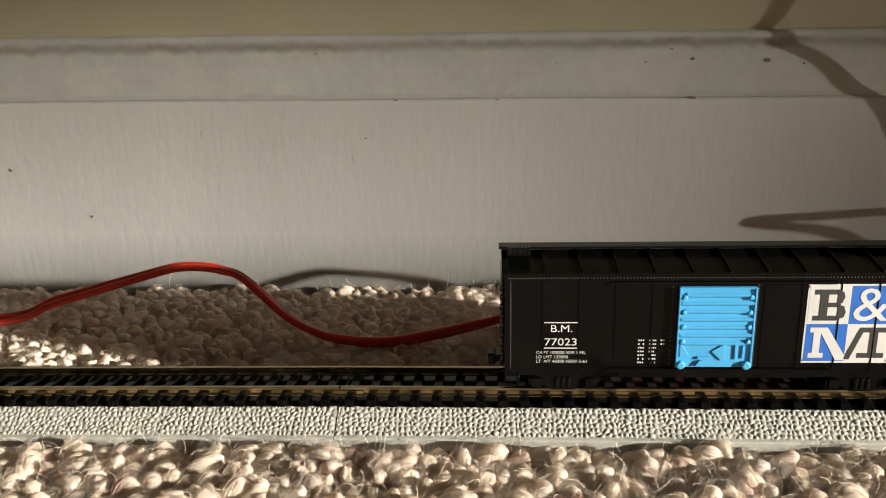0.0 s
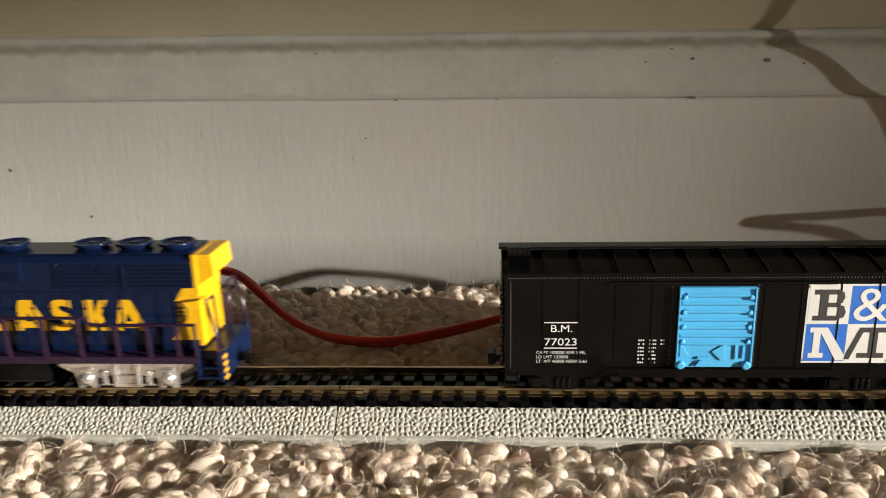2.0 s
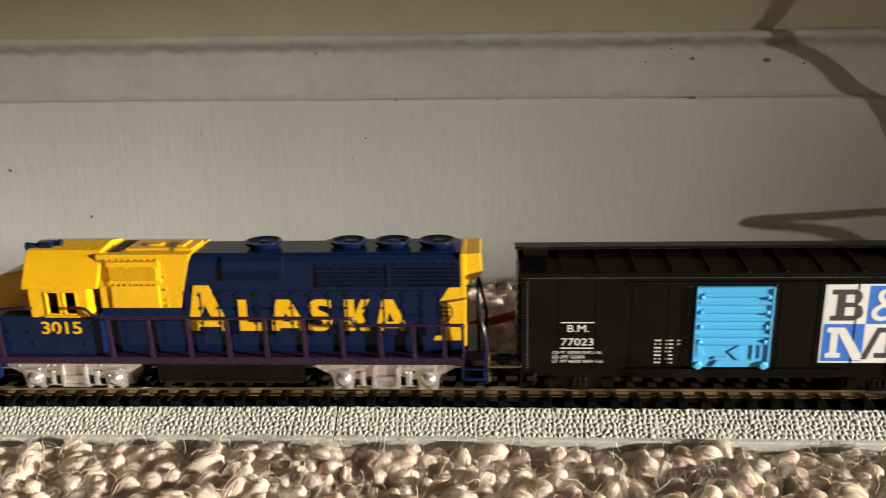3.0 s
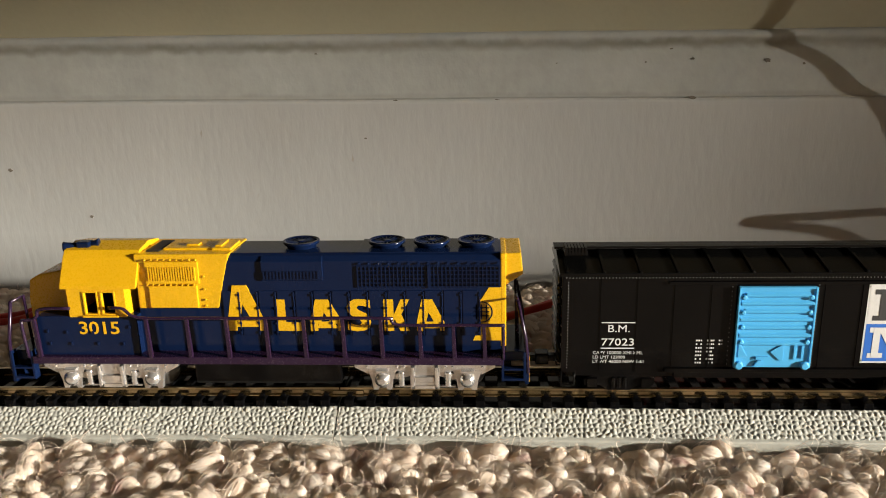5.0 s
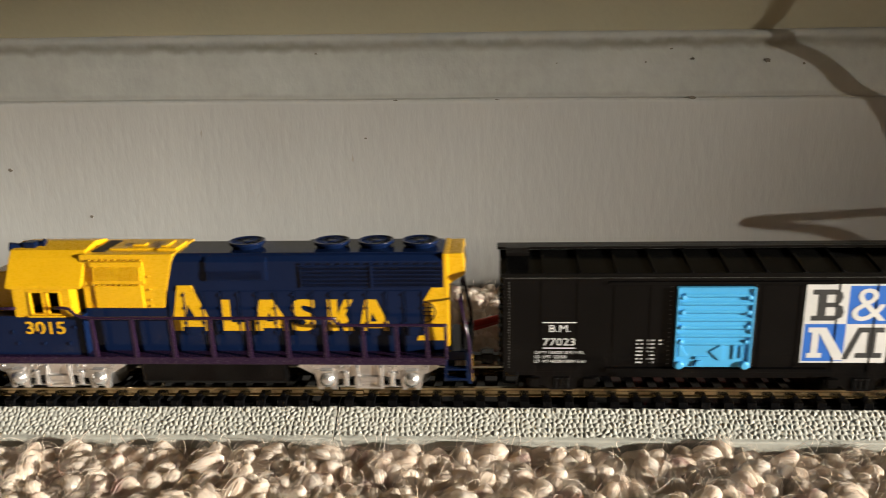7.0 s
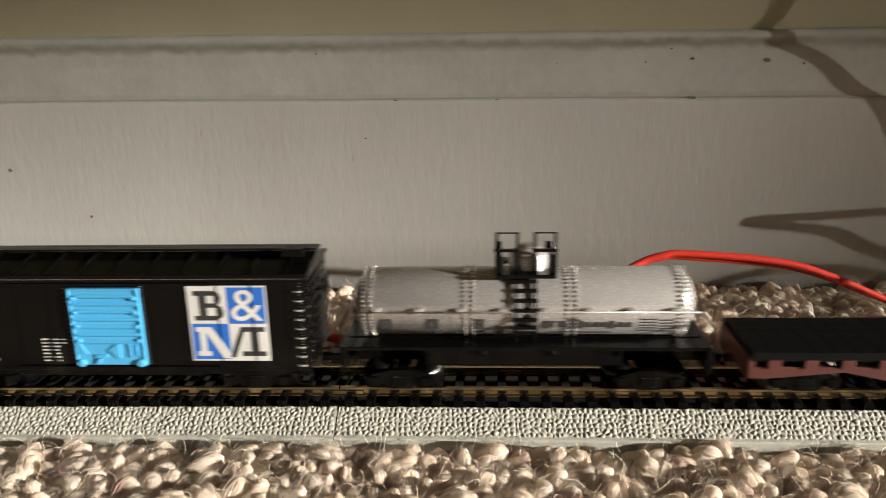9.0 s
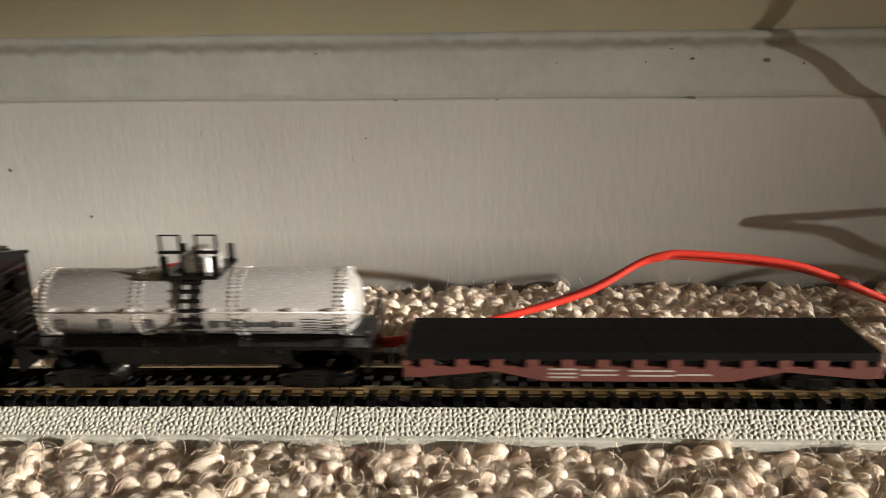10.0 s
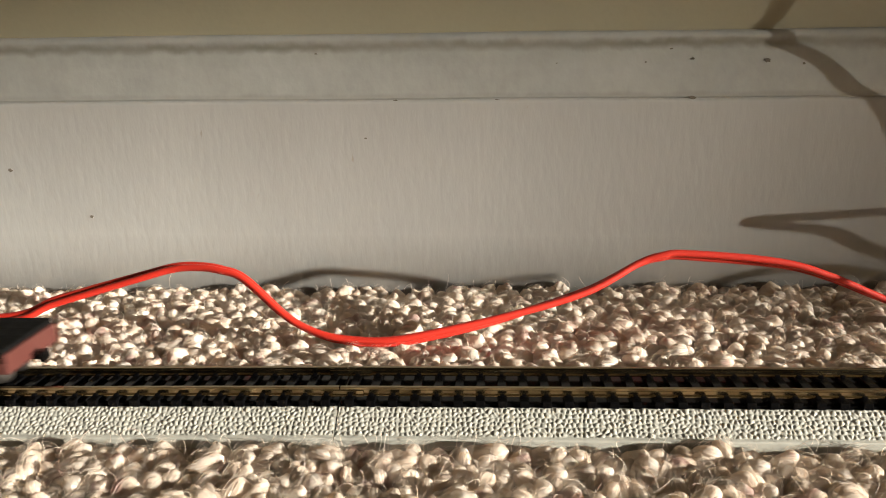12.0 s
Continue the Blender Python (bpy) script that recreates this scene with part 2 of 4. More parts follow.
def thing(name, x, y, z, label, category, group="", kind=""):
    ORIGIN[:] = x, y, z
    ob = new(name)
    ob.empty_display_size = 0.01
    ob.location = (x * MM, y * MM, z * MM)
    return tagged(ob, label, category, group, kind)


def B():
    return bmesh.new()


def piece(name, mat, label, kind="structure", category=""):
    """A piece of the setting from a bmesh."""
    def made(bm):
        ORIGIN[:] = 0, 0, 0
        return tagged(part(name, bm, mat), label, category, "", kind)
    return made


# ---- the room ----
WALL_Y, TILT = 79.0, 0.6
piece("floor", BACKING, "cream carpet floor with a woven backing")(box(B(), -2500, EAST, -3000, 200, -60, -9.6))
piece("wall_north", WALL_PAINT, "beige painted wall above a baseboard")(box(B(), -2500, EAST, WALL_Y + 5.5, WALL_Y + 120, -8, 2400))
piece("wall_south", ROOM_PAINT, "plain beige painted wall behind the camera")(box(B(), -2500, EAST, -3100, -3000, -8, 2400))
piece("wall_west", ROOM_PAINT, "plain beige painted side wall")(box(B(), -2600, -2500, -3000, 84, -8, 2400))
# unseen wall added so its opening dims the sun rightward and upward
bm = box(B(), EAST, EAST + 20, -3000, -2950, -8, 2400)
box(bm, EAST, EAST + 20, JAMB, 84, -8, 2400)
box(bm, EAST, EAST + 20, -2950, JAMB, LINTEL, 2400)
box(bm, EAST, EAST + 20, -2950, JAMB, -8, 60)
piece("wall_east", ROOM_PAINT, "unseen beige wall, its low window opening set to trim the sun")(bm)
piece("ceiling", CEIL_PAINT, "plain white painted ceiling")(box(B(), -2600, EAST + 20, -3100, 200, 2400, 2500))

# baseboard: flat face, a groove, a hollow moulding and a rounded bead on top
board = thing("baseboard", 0, WALL_Y, 51, "old white painted wooden baseboard with grimy moulding", "baseboard", kind="structure")


def profile(points, x0=-700, x1=700):
    bm = B()
    n = 70
    rows = []
    for i in range(n + 1):
        x = x0 + (x1 - x0) * i / n
        rows.append([bm.verts.new((x, WALL_Y + y + 0.05 * math.sin(x * 0.045) + 0.04 * math.sin(x * 0.13), z + 0.12 * math.sin(x * 0.06 + z))) for y, z in points])
    for a, b in zip(rows, rows[1:]):
        for k in range(len(points) - 1):
            bm.faces.new((a[k], b[k], b[k + 1], a[k + 1])).smooth = True
    for r, flip in ((rows[0], 1), (rows[-1], -1)):
        bm.faces.new(r[::flip])
    bmesh.ops.recalc_face_normals(bm, faces=list(bm.faces))
    return bm


part("face_board", profile([(6, -9.6), (0, -9.6), (0, 10), (0, 25), (0, 40), (0, 49.8), (0.12, 50.5), (0.4, 50.9), (0.75, 51.2), (6, 51.2)]), BASE_PAINT, board)
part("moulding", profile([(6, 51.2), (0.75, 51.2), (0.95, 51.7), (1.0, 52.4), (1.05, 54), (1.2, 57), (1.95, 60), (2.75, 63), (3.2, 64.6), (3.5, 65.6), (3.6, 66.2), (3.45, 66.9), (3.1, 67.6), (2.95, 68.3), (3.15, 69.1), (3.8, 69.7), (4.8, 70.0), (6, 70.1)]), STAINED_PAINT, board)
# small chips in the paint
rg = random.Random(11)
for x, z, s in ((79.1, 60.9, 1.5), (58.3, 61.9, 0.8), (52.1, 64.7, 0.6), (58.3, 50.9, 1.6), (-49.8, 50.9, 1.5), (-124.8, 17.4, 1.2), (-148.9, 32.3, 1.2), (-37.0, 40.6, 0.7), (-51.5, 65.2, 0.9), (89.4, 59.9, 0.7), (44.9, 61.1, 0.5), (-107.3, 60.9, 0.5), (19.4, 61.3, 0.4), (-27.8, 51.0, 1.8), (2.2, 51.1, 1.2)):
    bm = B()
    y = WALL_Y + (0.0 if z < 50.4 else 0.45 if z < 52 else 0.95 + max(z - 54, 0) * 0.235) - (0.5 if z > 54 else 0.12)
    z = z - 0.4 + math.tan(radians(TILT)) * x
    edge = [(x + s * rg.uniform(0.35, 0.8) * math.cos(a), z + s * rg.uniform(0.25, 0.55) * math.sin(a)) for a in (2 * math.pi * k / 9 for k in range(9))]
    part("paint_chip", prism(bm, edge, y, y + 0.9, "y"), CHIP, board, "small dark chip in the paint")
board.rotation_euler = (0, radians(TILT), 0)
board.location.z += 0.0004

# ---- carpet pile ----
def tuft_mesh(rng, length, radius, rings, cols, fibres, steps, thick, crinkle):
    """One plump twisted yarn end along x, tip at +x: vertices, triangles and a UV for each vertex (round it, along it)."""
    verts, tris, uvs = [], [], []
    twist, plies, phase = rng.uniform(0.8, 2.2) * rng.choice((-1, 1, 1)), rng.choice((2, 3)), rng.uniform(0, 6)
    arch, lump = rng.uniform(-0.10, 0.16) * length, rng.uniform(0.0, 0.12)

    def at(s, a, swell):
        body = (1 - min(abs(s), 1.0) ** 3.2) ** 0.55 * (0.86 + 0.14 * s) + 0.02
        r = radius * body * swell * (1 + 0.13 * math.cos(plies * (a - twist * s) + phase) + lump * math.sin(5 * s + phase + a)
                                             + crinkle * (math.sin(6 * (a - twist * s) + 3 * s) + math.sin(11 * s + 2 * a + phase)))
        return s * length * 0.5, r * math.cos(a), r * math.sin(a) + arch * (1 - s * s)

    for i in range(rings + 1):
        for j in range(cols + 1):
            s, a = -1 + 2 * i / rings, 2 * math.pi * j / cols
            verts.append(at(s, a, 0.97))
            uvs.append((j / cols - twist * s / (2 * math.pi) + phase, i / rings + phase))
    for i in range(rings):
        for j in range(cols):
            p = i * (cols + 1) + j
            tris += [(p, p + 1, p + cols + 2), (p, p + cols + 2, p + cols + 1)]
    # fibres that wind about it; some stand off and fray at the tip
    for k in range(fibres):
        loose = k % 4 == 0
        a0, s0, s1 = rng.uniform(0, 2 * math.pi), rng.uniform(-0.9, 0.1), rng.uniform(0.75, 1.0)
        fray, curl = (rng.uniform(0.25, 1.0), rng.uniform(-0.9, 0.9)) if loose else (rng.uniform(0.0, 0.16), rng.uniform(-0.1, 0.1))
        reach = rng.uniform(0.1, 0.45) * length * 0.5 if loose else 0.0
        base = len(verts)
        for i in range(steps + 1):
            q = i / steps
            s = s0 + (s1 - s0) * q
            x, y, z = at(s, a0 + twist * s + curl * q * q, 1.0 + fray * q ** 2.5)
            x += reach * q ** 3
            t = thick * (1.0 - 0.6 * q) * (0.7 if loose else 1.0)
            for j in range(3):
                b = 2 * math.pi * j / 3 + a0
                verts.append((x, y + t * math.cos(b), z + t * math.sin(b)))
                uvs.append((k * 0.37, q))
        for i in range(steps):
            for j in range(3):
                p, r = base + i * 3 + j, base + i * 3 + (j + 1) % 3
                tris += [(p, r, r + 3), (p, r + 3, p + 3)]
    return np.array(verts), np.array(tris), np.array(uvs), length


def hair_mesh(rng, length, thick):
    verts, tris = [], []
    p = Vector((0, 0, 0))
    way = Vector((rng.uniform(-1, 1), rng.uniform(-1, 1), rng.uniform(0.2, 1.2))).normalized()
    bend = Vector((rng.uniform(-1, 1), rng.uniform(-1, 1), rng.uniform(-1.3, 0.3)))
    n = 9
    for i in range(n + 1):
        for j in range(3):
            b = 2 * math.pi * j / 3
            verts.append((p.x + thick * math.cos(b), p.y + thick * math.sin(b) * 0.7, p.z + thick * math.sin(b) * 0.7))
        p = p + way * (length / n)
        way = (way + bend * (2.2 / n)).normalized()
    for i in range(n):
        for j in range(3):
            p0, q = i * 3 + j, i * 3 + (j + 1) % 3
            tris += [(p0, q, q + 3), (p0, q + 3, p0 + 3)]
    return np.array(verts), np.array(tris), np.zeros((len(verts), 2)), length


def carpet(name, x0, x1, y0, y1, pitch, variants, top, seed, hairs=0, lean=(0.35, 1.1), rough=0.3):
    rng = random.Random(seed)
    allv, allt, allu, count = [], [], [], 0

    def put(v, t, u, m, at):
        nonlocal count
        allv.append((v @ np.array(m.to_3x3()).T + np.array(at)) * MM)
        allt.append(t + count)
        allu.append(u)
        count += len(v)

    rows = int((y1 - y0) / (pitch * 0.8)) + 1
    for j in range(rows):
        for i in range(int((x1 - x0) / pitch) + 1):
            x = x0 + (i + 0.5 * (j % 2)) * pitch + rng.uniform(-0.28, 0.28) * pitch
            y = y0 + j * pitch * 0.8 + rng.uniform(-0.22, 0.22) * pitch
            if y > y1 or y < y0 - 0.5:
                continue
            v, t, u, length = variants[rng.randrange(len(variants))]
            s, up = rng.uniform(0.8, 1.18), rng.uniform(*lean)
            way = rng.choice((rng.gauss(0.1, 0.5), rng.gauss(0.3, 0.5), rng.gauss(-0.8, 0.5), rng.uniform(0, 6.3)))
            turn = Euler((0, -up, way)).to_matrix() @ Euler((rng.uniform(-3, 3), 0, 0)).to_matrix()
            put(v * s, t, u, turn, (x, y, top + rough * max(-2.0, min(1.5, rng.gauss(0, 1))) - s * (math.sin(up) * length * 0.5 + 0.9 * math.cos(up))))
    for k in range(hairs):
        v, t, u, length = hair_mesh(rng, rng.uniform(3, 8), rng.uniform(0.028, 0.05))
        put(v, t, u, Matrix(), (rng.uniform(x0, x1), rng.uniform(y0, y1), top - 0.5))
    v, t, u = np.concatenate(allv), np.concatenate(allt), np.concatenate(allu)
    me = bpy.data.meshes.new(name)
    me.vertices.add(len(v))
    me.vertices.foreach_set("co", v.astype(np.float32).ravel())
    me.loops.add(len(t) * 3)
    me.loops.foreach_set("vertex_index", t.astype(np.int32).ravel())
    me.polygons.add(len(t))
    me.polygons.foreach_set("loop_start", np.arange(0, len(t) * 3, 3, dtype=np.int32))
    me.polygons.foreach_set("use_smooth", np.ones(len(t), dtype=bool))
    me.uv_layers.new(name="grain").data.foreach_set("uv", u[t.ravel()].astype(np.float32).ravel())
    me.update()
    me.validate()
    me.materials.append(YARN)
    return tagged(new(name, me), "cream twisted wool carpet pile with loose fibres", "carpet", "", "stuff")


rng = random.Random(5)
FINE = [tuft_mesh(rng, rng.uniform(7.0, 9.5), rng.uniform(1.75, 2.4), 11, 18, 100, 6, 0.045, 0.03) for _ in range(12)]
COARSE = [tuft_mesh(rng, rng.uniform(5.6, 8.0), rng.uniform(2.1, 2.9), 11, 16, 60, 5, 0.065, 0.06) for _ in range(10)]
carpet("carpet_pile", -115, 100, -46, -15.0, 3.9, FINE, -6.7, 1, hairs=520, lean=(0.35, 1.0), rough=0.45)
carpet("carpet_pile", -200, 160, 16.5, 77, 4.4, COARSE, -5.4, 2, hairs=600, lean=(0.25, 1.1), rough=0.4)

# ---- track: two clip-together sections on grey moulded roadbed ----
JOINT = -31.5


def track_section(x0, x1, label, tilt):
    th = thing("track_section", JOINT, 0, 0, label, "model track", "track sections")
    bm = prism(B(), [(-14.0, -9.6), (-14.0, -7.3), (-13.8, -7.0), (-13.2, -6.7), (-8.2, -3.4), (8.2, -3.4), (13.2, -6.7), (13.8, -7.0), (14.0, -7.3), (14.0, -9.6)], x0 + 0.14, x1 - 0.14, "x")
    part("roadbed", bm, ROADBED, th)
    # moulded pebble relief on both slopes, one mesh
    lo, hi = max(x0, -135) + 0.3, min(x1, 115) - 0.3
    gen = np.random.RandomState(int(x0) % 997)
    cell, across = 1.05, 6.5
    nx, nk = int((hi - lo) / cell) + 3, 9
    seeds = np.stack(np.meshgrid(np.arange(nx), np.arange(nk), indexing="ij"), -1) + 0.5 + gen.uniform(-0.38, 0.38, (nx, nk, 2))
    tall = gen.uniform(0.7, 1.25, (nx, nk))
    us, ws = np.arange(lo, hi, 0.16), np.arange(0, across + 0.01, 0.16)
    gu, gw = np.meshgrid(us, ws, indexing="ij")
    pu, pw = (gu - lo) / cell + 1, gw / cell + 1
    near, next_near, top = np.full(gu.shape, 9.0), np.full(gu.shape, 9.0), np.ones(gu.shape)
    for di in (-1, 0, 1):
        for dj in (-1, 0, 1):
            i, j = np.clip(pu.astype(int) + di, 0, nx - 1), np.clip(pw.astype(int) + dj, 0, nk - 1)
            d = np.hypot(pu - seeds[i, j, 0], pw - seeds[i, j, 1])
            next_near = np.where(d < near, near, np.minimum(next_near, d))
            top = np.where(d < near, tall[i, j], top)
            near = np.minimum(near, d)
    lift = 0.26 * top * np.clip((next_near - near) / 0.62, 0, 1) ** 0.75 * (1 - 0.35 * near ** 2)
    c, sn = math.cos(0.583), math.sin(0.583)
    n = len(ws)
    ix, iw = np.meshgrid(np.arange(len(us) - 1), np.arange(n - 1), indexing="ij")
    q = (ix * n + iw).ravel()
    verts, faces = [], []
    for side in (-1, 1):
        y, z = side * (13.25 - gw * c + lift * sn), -6.78 + gw * sn + lift * c
        quad = np.stack([q, q + n, q + n + 1, q + 1] if side < 0 else [q, q + 1, q + n + 1, q + n], 1)
        faces.append(quad + len(us) * n * (side > 0))
        verts.append((np.stack([gu, y, z], -1).reshape(-1, 3) - np.array(ORIGIN)) * MM)
    me = bpy.data.meshes.new("ballast_texture")
    me.from_pydata(np.concatenate(verts).tolist(), [], np.concatenate(faces).tolist())
    me.polygons.foreach_set("use_smooth", np.ones(len(me.polygons), dtype=bool))
    me.materials.append(ROADBED)
    tagged(new("ballast_texture", me), kind="stuff").parent = th
    # rails
    head = [(-0.75, -1.8), (0.75, -1.8), (0.75, -1.6), (0.22, -1.45), (0.22, -0.75), (0.42, -0.55), (0.42, -0.08), (0.34, 0), (-0.34, 0), (-0.42, -0.08), (-0.42, -0.55), (-0.22, -0.75), (-0.22, -1.45), (-0.75, -1.6)]
    for y in (-4.92, 4.92):
        part("rail", prism(B(), [(y + a, b) for a, b in head], x0 + 0.15, x1 - 0.15, "x"), NICKEL, th)
    # ties, with the spike blocks that hold the rails
    # dark slab over the grey roadbed stands in for shade between ties
    part("tie_web", box(B(), x0 + 0.3, x1 - 0.3, -7.2, 7.2, -3.5, -2.7), TIE, th, "black slab standing in for shade between the ties")
    bm = box(B(), -0.95, 0.95, -7.8, 7.8, -3.5, -1.75, 0.14)
    for y in (-4.92, 4.92):
        for d in (-1, 1):
            box(bm, -0.45, 0.45, y + d * 0.85 - 0.3, y + d * 0.85 + 0.3, -1.76, -1.2, 0.08)
    ORIGIN[:] = 0, 0, 0
    x = x0 + 2.2
    first = part("tie", bm, TIE, th)
    first.location = ((x - JOINT) * MM, 0, 0)
    while x + 4.5 < x1 - 1:
        x += 4.5
        share(first, x - x0 - 2.2)
    th.rotation_euler = (0, radians(tilt), 0)
    return th


left_track = track_section(JOINT - 230, JOINT, "grey plastic roadbed track section with nickel rails", -0.45)
right_track = track_section(JOINT, JOINT + 330, "grey plastic roadbed track section with nickel rails, joined end", 0.0)
ORIGIN[:] = JOINT, 0, 0
for y in (-4.92, 4.92):
    bm = box(B(), JOINT - 4, JOINT + 5, y - 0.95, y + 0.95, -1.95, -1.55, 0.08)
    box(bm, JOINT - 4, JOINT + 5, y - 0.62, y - 0.4, -1.6, -0.7, 0.06)
    box(bm, JOINT - 4, JOINT + 5, y + 0.4, y + 0.62, -1.6, -0.7, 0.06)
    part("rail_joiner", bm, NICKEL, right_track, "metal rail joiner")

# ---- red twin wire ----
wire = thing("twin_wire", 0, 40, -6, "bright red twin-strand wire lying in loops on the carpet", "wire")
LINE = [(-260, 50, -5.5), (-190, 47, -5.2), (-133.5, 39, -2.0), (-117, 40, 3.0), (-93.3, 41, 9.5), (-84, 41.5, 11.8), (-77, 41, 12.2), (-71, 40, 11.6), (-64.5, 38.5, 9.6), (-53.4, 33, 2.0), (-46.5, 31, -1.6), (-38.6, 29.5, -3.6),
        (-26, 28.8, -4.1), (-12.7, 30.5, -2.4), (4.4, 34, 0.8), (24.8, 39, 5.9), (38, 43.5, 11.6), (44, 44.2, 13.4), (50.5, 44.5, 13.7), (74, 44.5, 11.4), (87, 44, 7.8), (101, 43, 2.0), (116, 42, -3.5), (140, 42, -5.0), (200, 44, -5.0), (330, 40, -5.2)]
mid = curve_points(LINE, 12)
for side in (0, 1):
    pts = []
    for i, p in enumerate(mid):
        lean = 1.9 + 0.9 * math.sin(p.x * 0.021 + 1.2) - 1.1 * math.exp(-((p.x - 22) / 25) ** 2)
        off = Vector((0, math.sin(lean), math.cos(lean))) * (0.92 if side else -0.92)
        pts.append(p + off)
    part("strand", tube(B(), pts, 0.95, 12), RED, wire)

# cords beside the track, past the view, that throw the shadows on the baseboard
def shadow_cord(points, r, label, mat, k=46.0):
    """A cord whose shadow falls through points of the baseboard's face (x, z)."""
    w = SUN_WAY / SUN_WAY.y
    pts = [Vector((x, WALL_Y + min(max((z - 50) * 0.25, 0.0), 5.5), z)) - w * (k + j) for x, z, j in points]
    th = thing("power_cord", pts[0].x, pts[0].y, pts[0].z, label, "cord")
    part("insulation", tube(B(), curve_points(pts, 10), r, 10), mat, th)
    return th


cord_a = shadow_cord([(88, 120, 0), (85, 92, 0), (82.2, 78.9, 0), (81.0, 75.2, 0), (79.2, 72.1, 0), (77.6, 68.6, 0), (78.6, 66.2, 0), (81.9, 64.7, 1), (86.7, 62.8, 1), (92.2, 59.5, 2), (97.0, 55.4, 2), (101.7, 52.7, 3), (106.5, 50.9, 4), (109.6, 47.4, 4), (113.5, 41.7, 5), (123, 22, 6), (140, 0, 6), (175, -8, 6), (240, -18, 6)], 1.15, "dark cord rising beside the track", BLACK_CORD, 28.0)
cord_b = shadow_cord([(190, -9, 0), (150, 17, 0), (118, 16.6, 0), (96, 15.3, 0), (80, 14.6, 0), (76.6, 13.9, 0), (80, 12.8, 0), (98, 10.8, 0), (107, 7.0, 0), (118, 2.8, 0), (150, -6, 0), (200, -16, 0)], 1.25, "dark cord looped beside the track", BLACK_CORD, 30.0)
cord_c = shadow_cord([(55, -13, -6), (66, -6.0, -6), (78, -2.4, -6), (91, -0.9, -6), (106, -2.0, -6), (125, -6, -6), (150, -14, -6)], 1.3, "red wire arching above the carpet", RED)
cord_d = shadow_cord([(-34, -13, -4), (-20, -9.2, -4), (-6.1, -6.3, -4), (2.0, -4.9, -4), (10.8, -3.8, -4), (16.9, -3.4, -4)], 0.9, "red wire end arching above the carpet", RED, 62.0)

WHEELS = {"locomotive": [], "cars": []}


def wheelset(x, r, parent, which, mat=WHEEL):
    """Two flanged wheels on an axle, turning about y."""
    keep = list(ORIGIN)
    bm = turned(B(), (0, -7.2, 0), (0, 7.2, 0), ((0, 0.4), (0.05, 0.5), (0.17, 0.5), (0.1701, r), (0.27, r), (0.275, r + 0.55), (0.31, r + 0.55), (0.311, 0.6), (0.689, 0.6), (0.69, r + 0.55), (0.725, r + 0.55), (0.73, r), (0.83, r), (0.8301, 0.5), (0.95, 0.5), (1, 0.4)), 24)
    ORIGIN[:] = 0, 0, 0
    ob = part("wheelset", bm, mat, parent)
    ob.location = ((x - keep[0]) * MM, 0, r * MM)
    ORIGIN[:] = keep
    WHEELS[which].append((ob, r))
    return ob


def coupler(x, way, parent, z=4.6):
    bm = box(B(), min(x, x + way * 2.6), max(x, x + way * 2.6), -0.9, 0.9, z - 0.6, z + 0.7, 0.15)
    box(bm, min(x + way * 1.7, x + way * 3.3), max(x + way * 1.7, x + way * 3.3), -1.5, 1.5, z - 1.1, z + 1.3, 0.3)
    return part("coupler", bm, BLACK, parent)


def lettering(words, x, z, y, height, width, mat, parent, name="lettering", bold=0.0, label=""):
    return part(name, moved(text_bm(words, height, width, bold), x, y, z), mat, parent, label)


def freight_truck(xc, parent, mat, half=4.6, side=7.9, frame_mat=None):
    """A two-axle freight truck: side frames with journal boxes and springs, a bolster."""
    bm = B()
    for s in (-1, 1):
        y0, y1 = s * side - 0.55, s * side + 0.55
        prism(bm, [(xc - half - 1.7, 3.6), (xc - half + 0.6, 4.6), (xc - 1.8, 5.3), (xc + 1.8, 5.3), (xc + half - 0.6, 4.6), (xc + half + 1.7, 3.6), (xc + half + 1.5, 2.2), (xc + half - 1.6, 2.2), (xc + 2.2, 1.2), (xc - 2.2, 1.2), (xc - half + 1.6, 2.2), (xc - half - 1.5, 2.2)], y0, y1, "y", 0.12)
        for d in (-1, 1):
            box(bm, xc + d * half - 1.0, xc + d * half + 1.0, s * side - 0.2 + (0 if s > 0 else -0.9), s * side + 0.2 + (0.9 if s > 0 else 0), 2.0, 3.9, 0.2)
        for k in (-1.1, 0, 1.1):
            turned(bm, (xc + k, s * (side + 0.5), 1.7), (xc + k, s * (side + 0.5), 4.0), [(i / 8, 0.52 if i % 2 else 0.4) for i in range(9)], 8)
    box(bm, xc - 1.5, xc + 1.5, -side, side, 2.6, 4.4, 0.2)
    part("truck", bm, mat, parent)


# ---- locomotive ----
locomotive = thing("locomotive", -46, 0, 0, "navy and yellow toy diesel locomotive with silver trucks", "toy locomotive")
SIDE = 6.05
hood_line = [(-SIDE, 8.3), (-SIDE, 27.5), (-5.5, 28.5), (-4.6, 28.9), (4.6, 28.9), (5.5, 28.5), (SIDE, 27.5), (SIDE, 8.3)]
part("long_hood", prism(B(), hood_line, -71.5, 2.0, "x", 0.1), NAVY, locomotive)
# yellow part of the hood behind the cab, its edge sloping
bm = prism(B(), [(-71.4, 17.7), (-54.9, 17.7), (-53.5, 23.5), (-51.9, 29.1), (-71.4, 29.1)], -SIDE - 0.12, SIDE + 0.12, "y", 0.25)
part("yellow_hood", bm, YELLOW, locomotive, "yellow hood section")
bm = box(B(), -68.9, -58.9, -SIDE - 0.55, -SIDE, 17.9, 22.6, 0.2)
part("equipment_box", bm, YELLOW, locomotive, "raised yellow cover")
bm = box(B(), -69.3, -58.3, -SIDE - 0.5, -SIDE, 23.0, 27.6, 0.15)
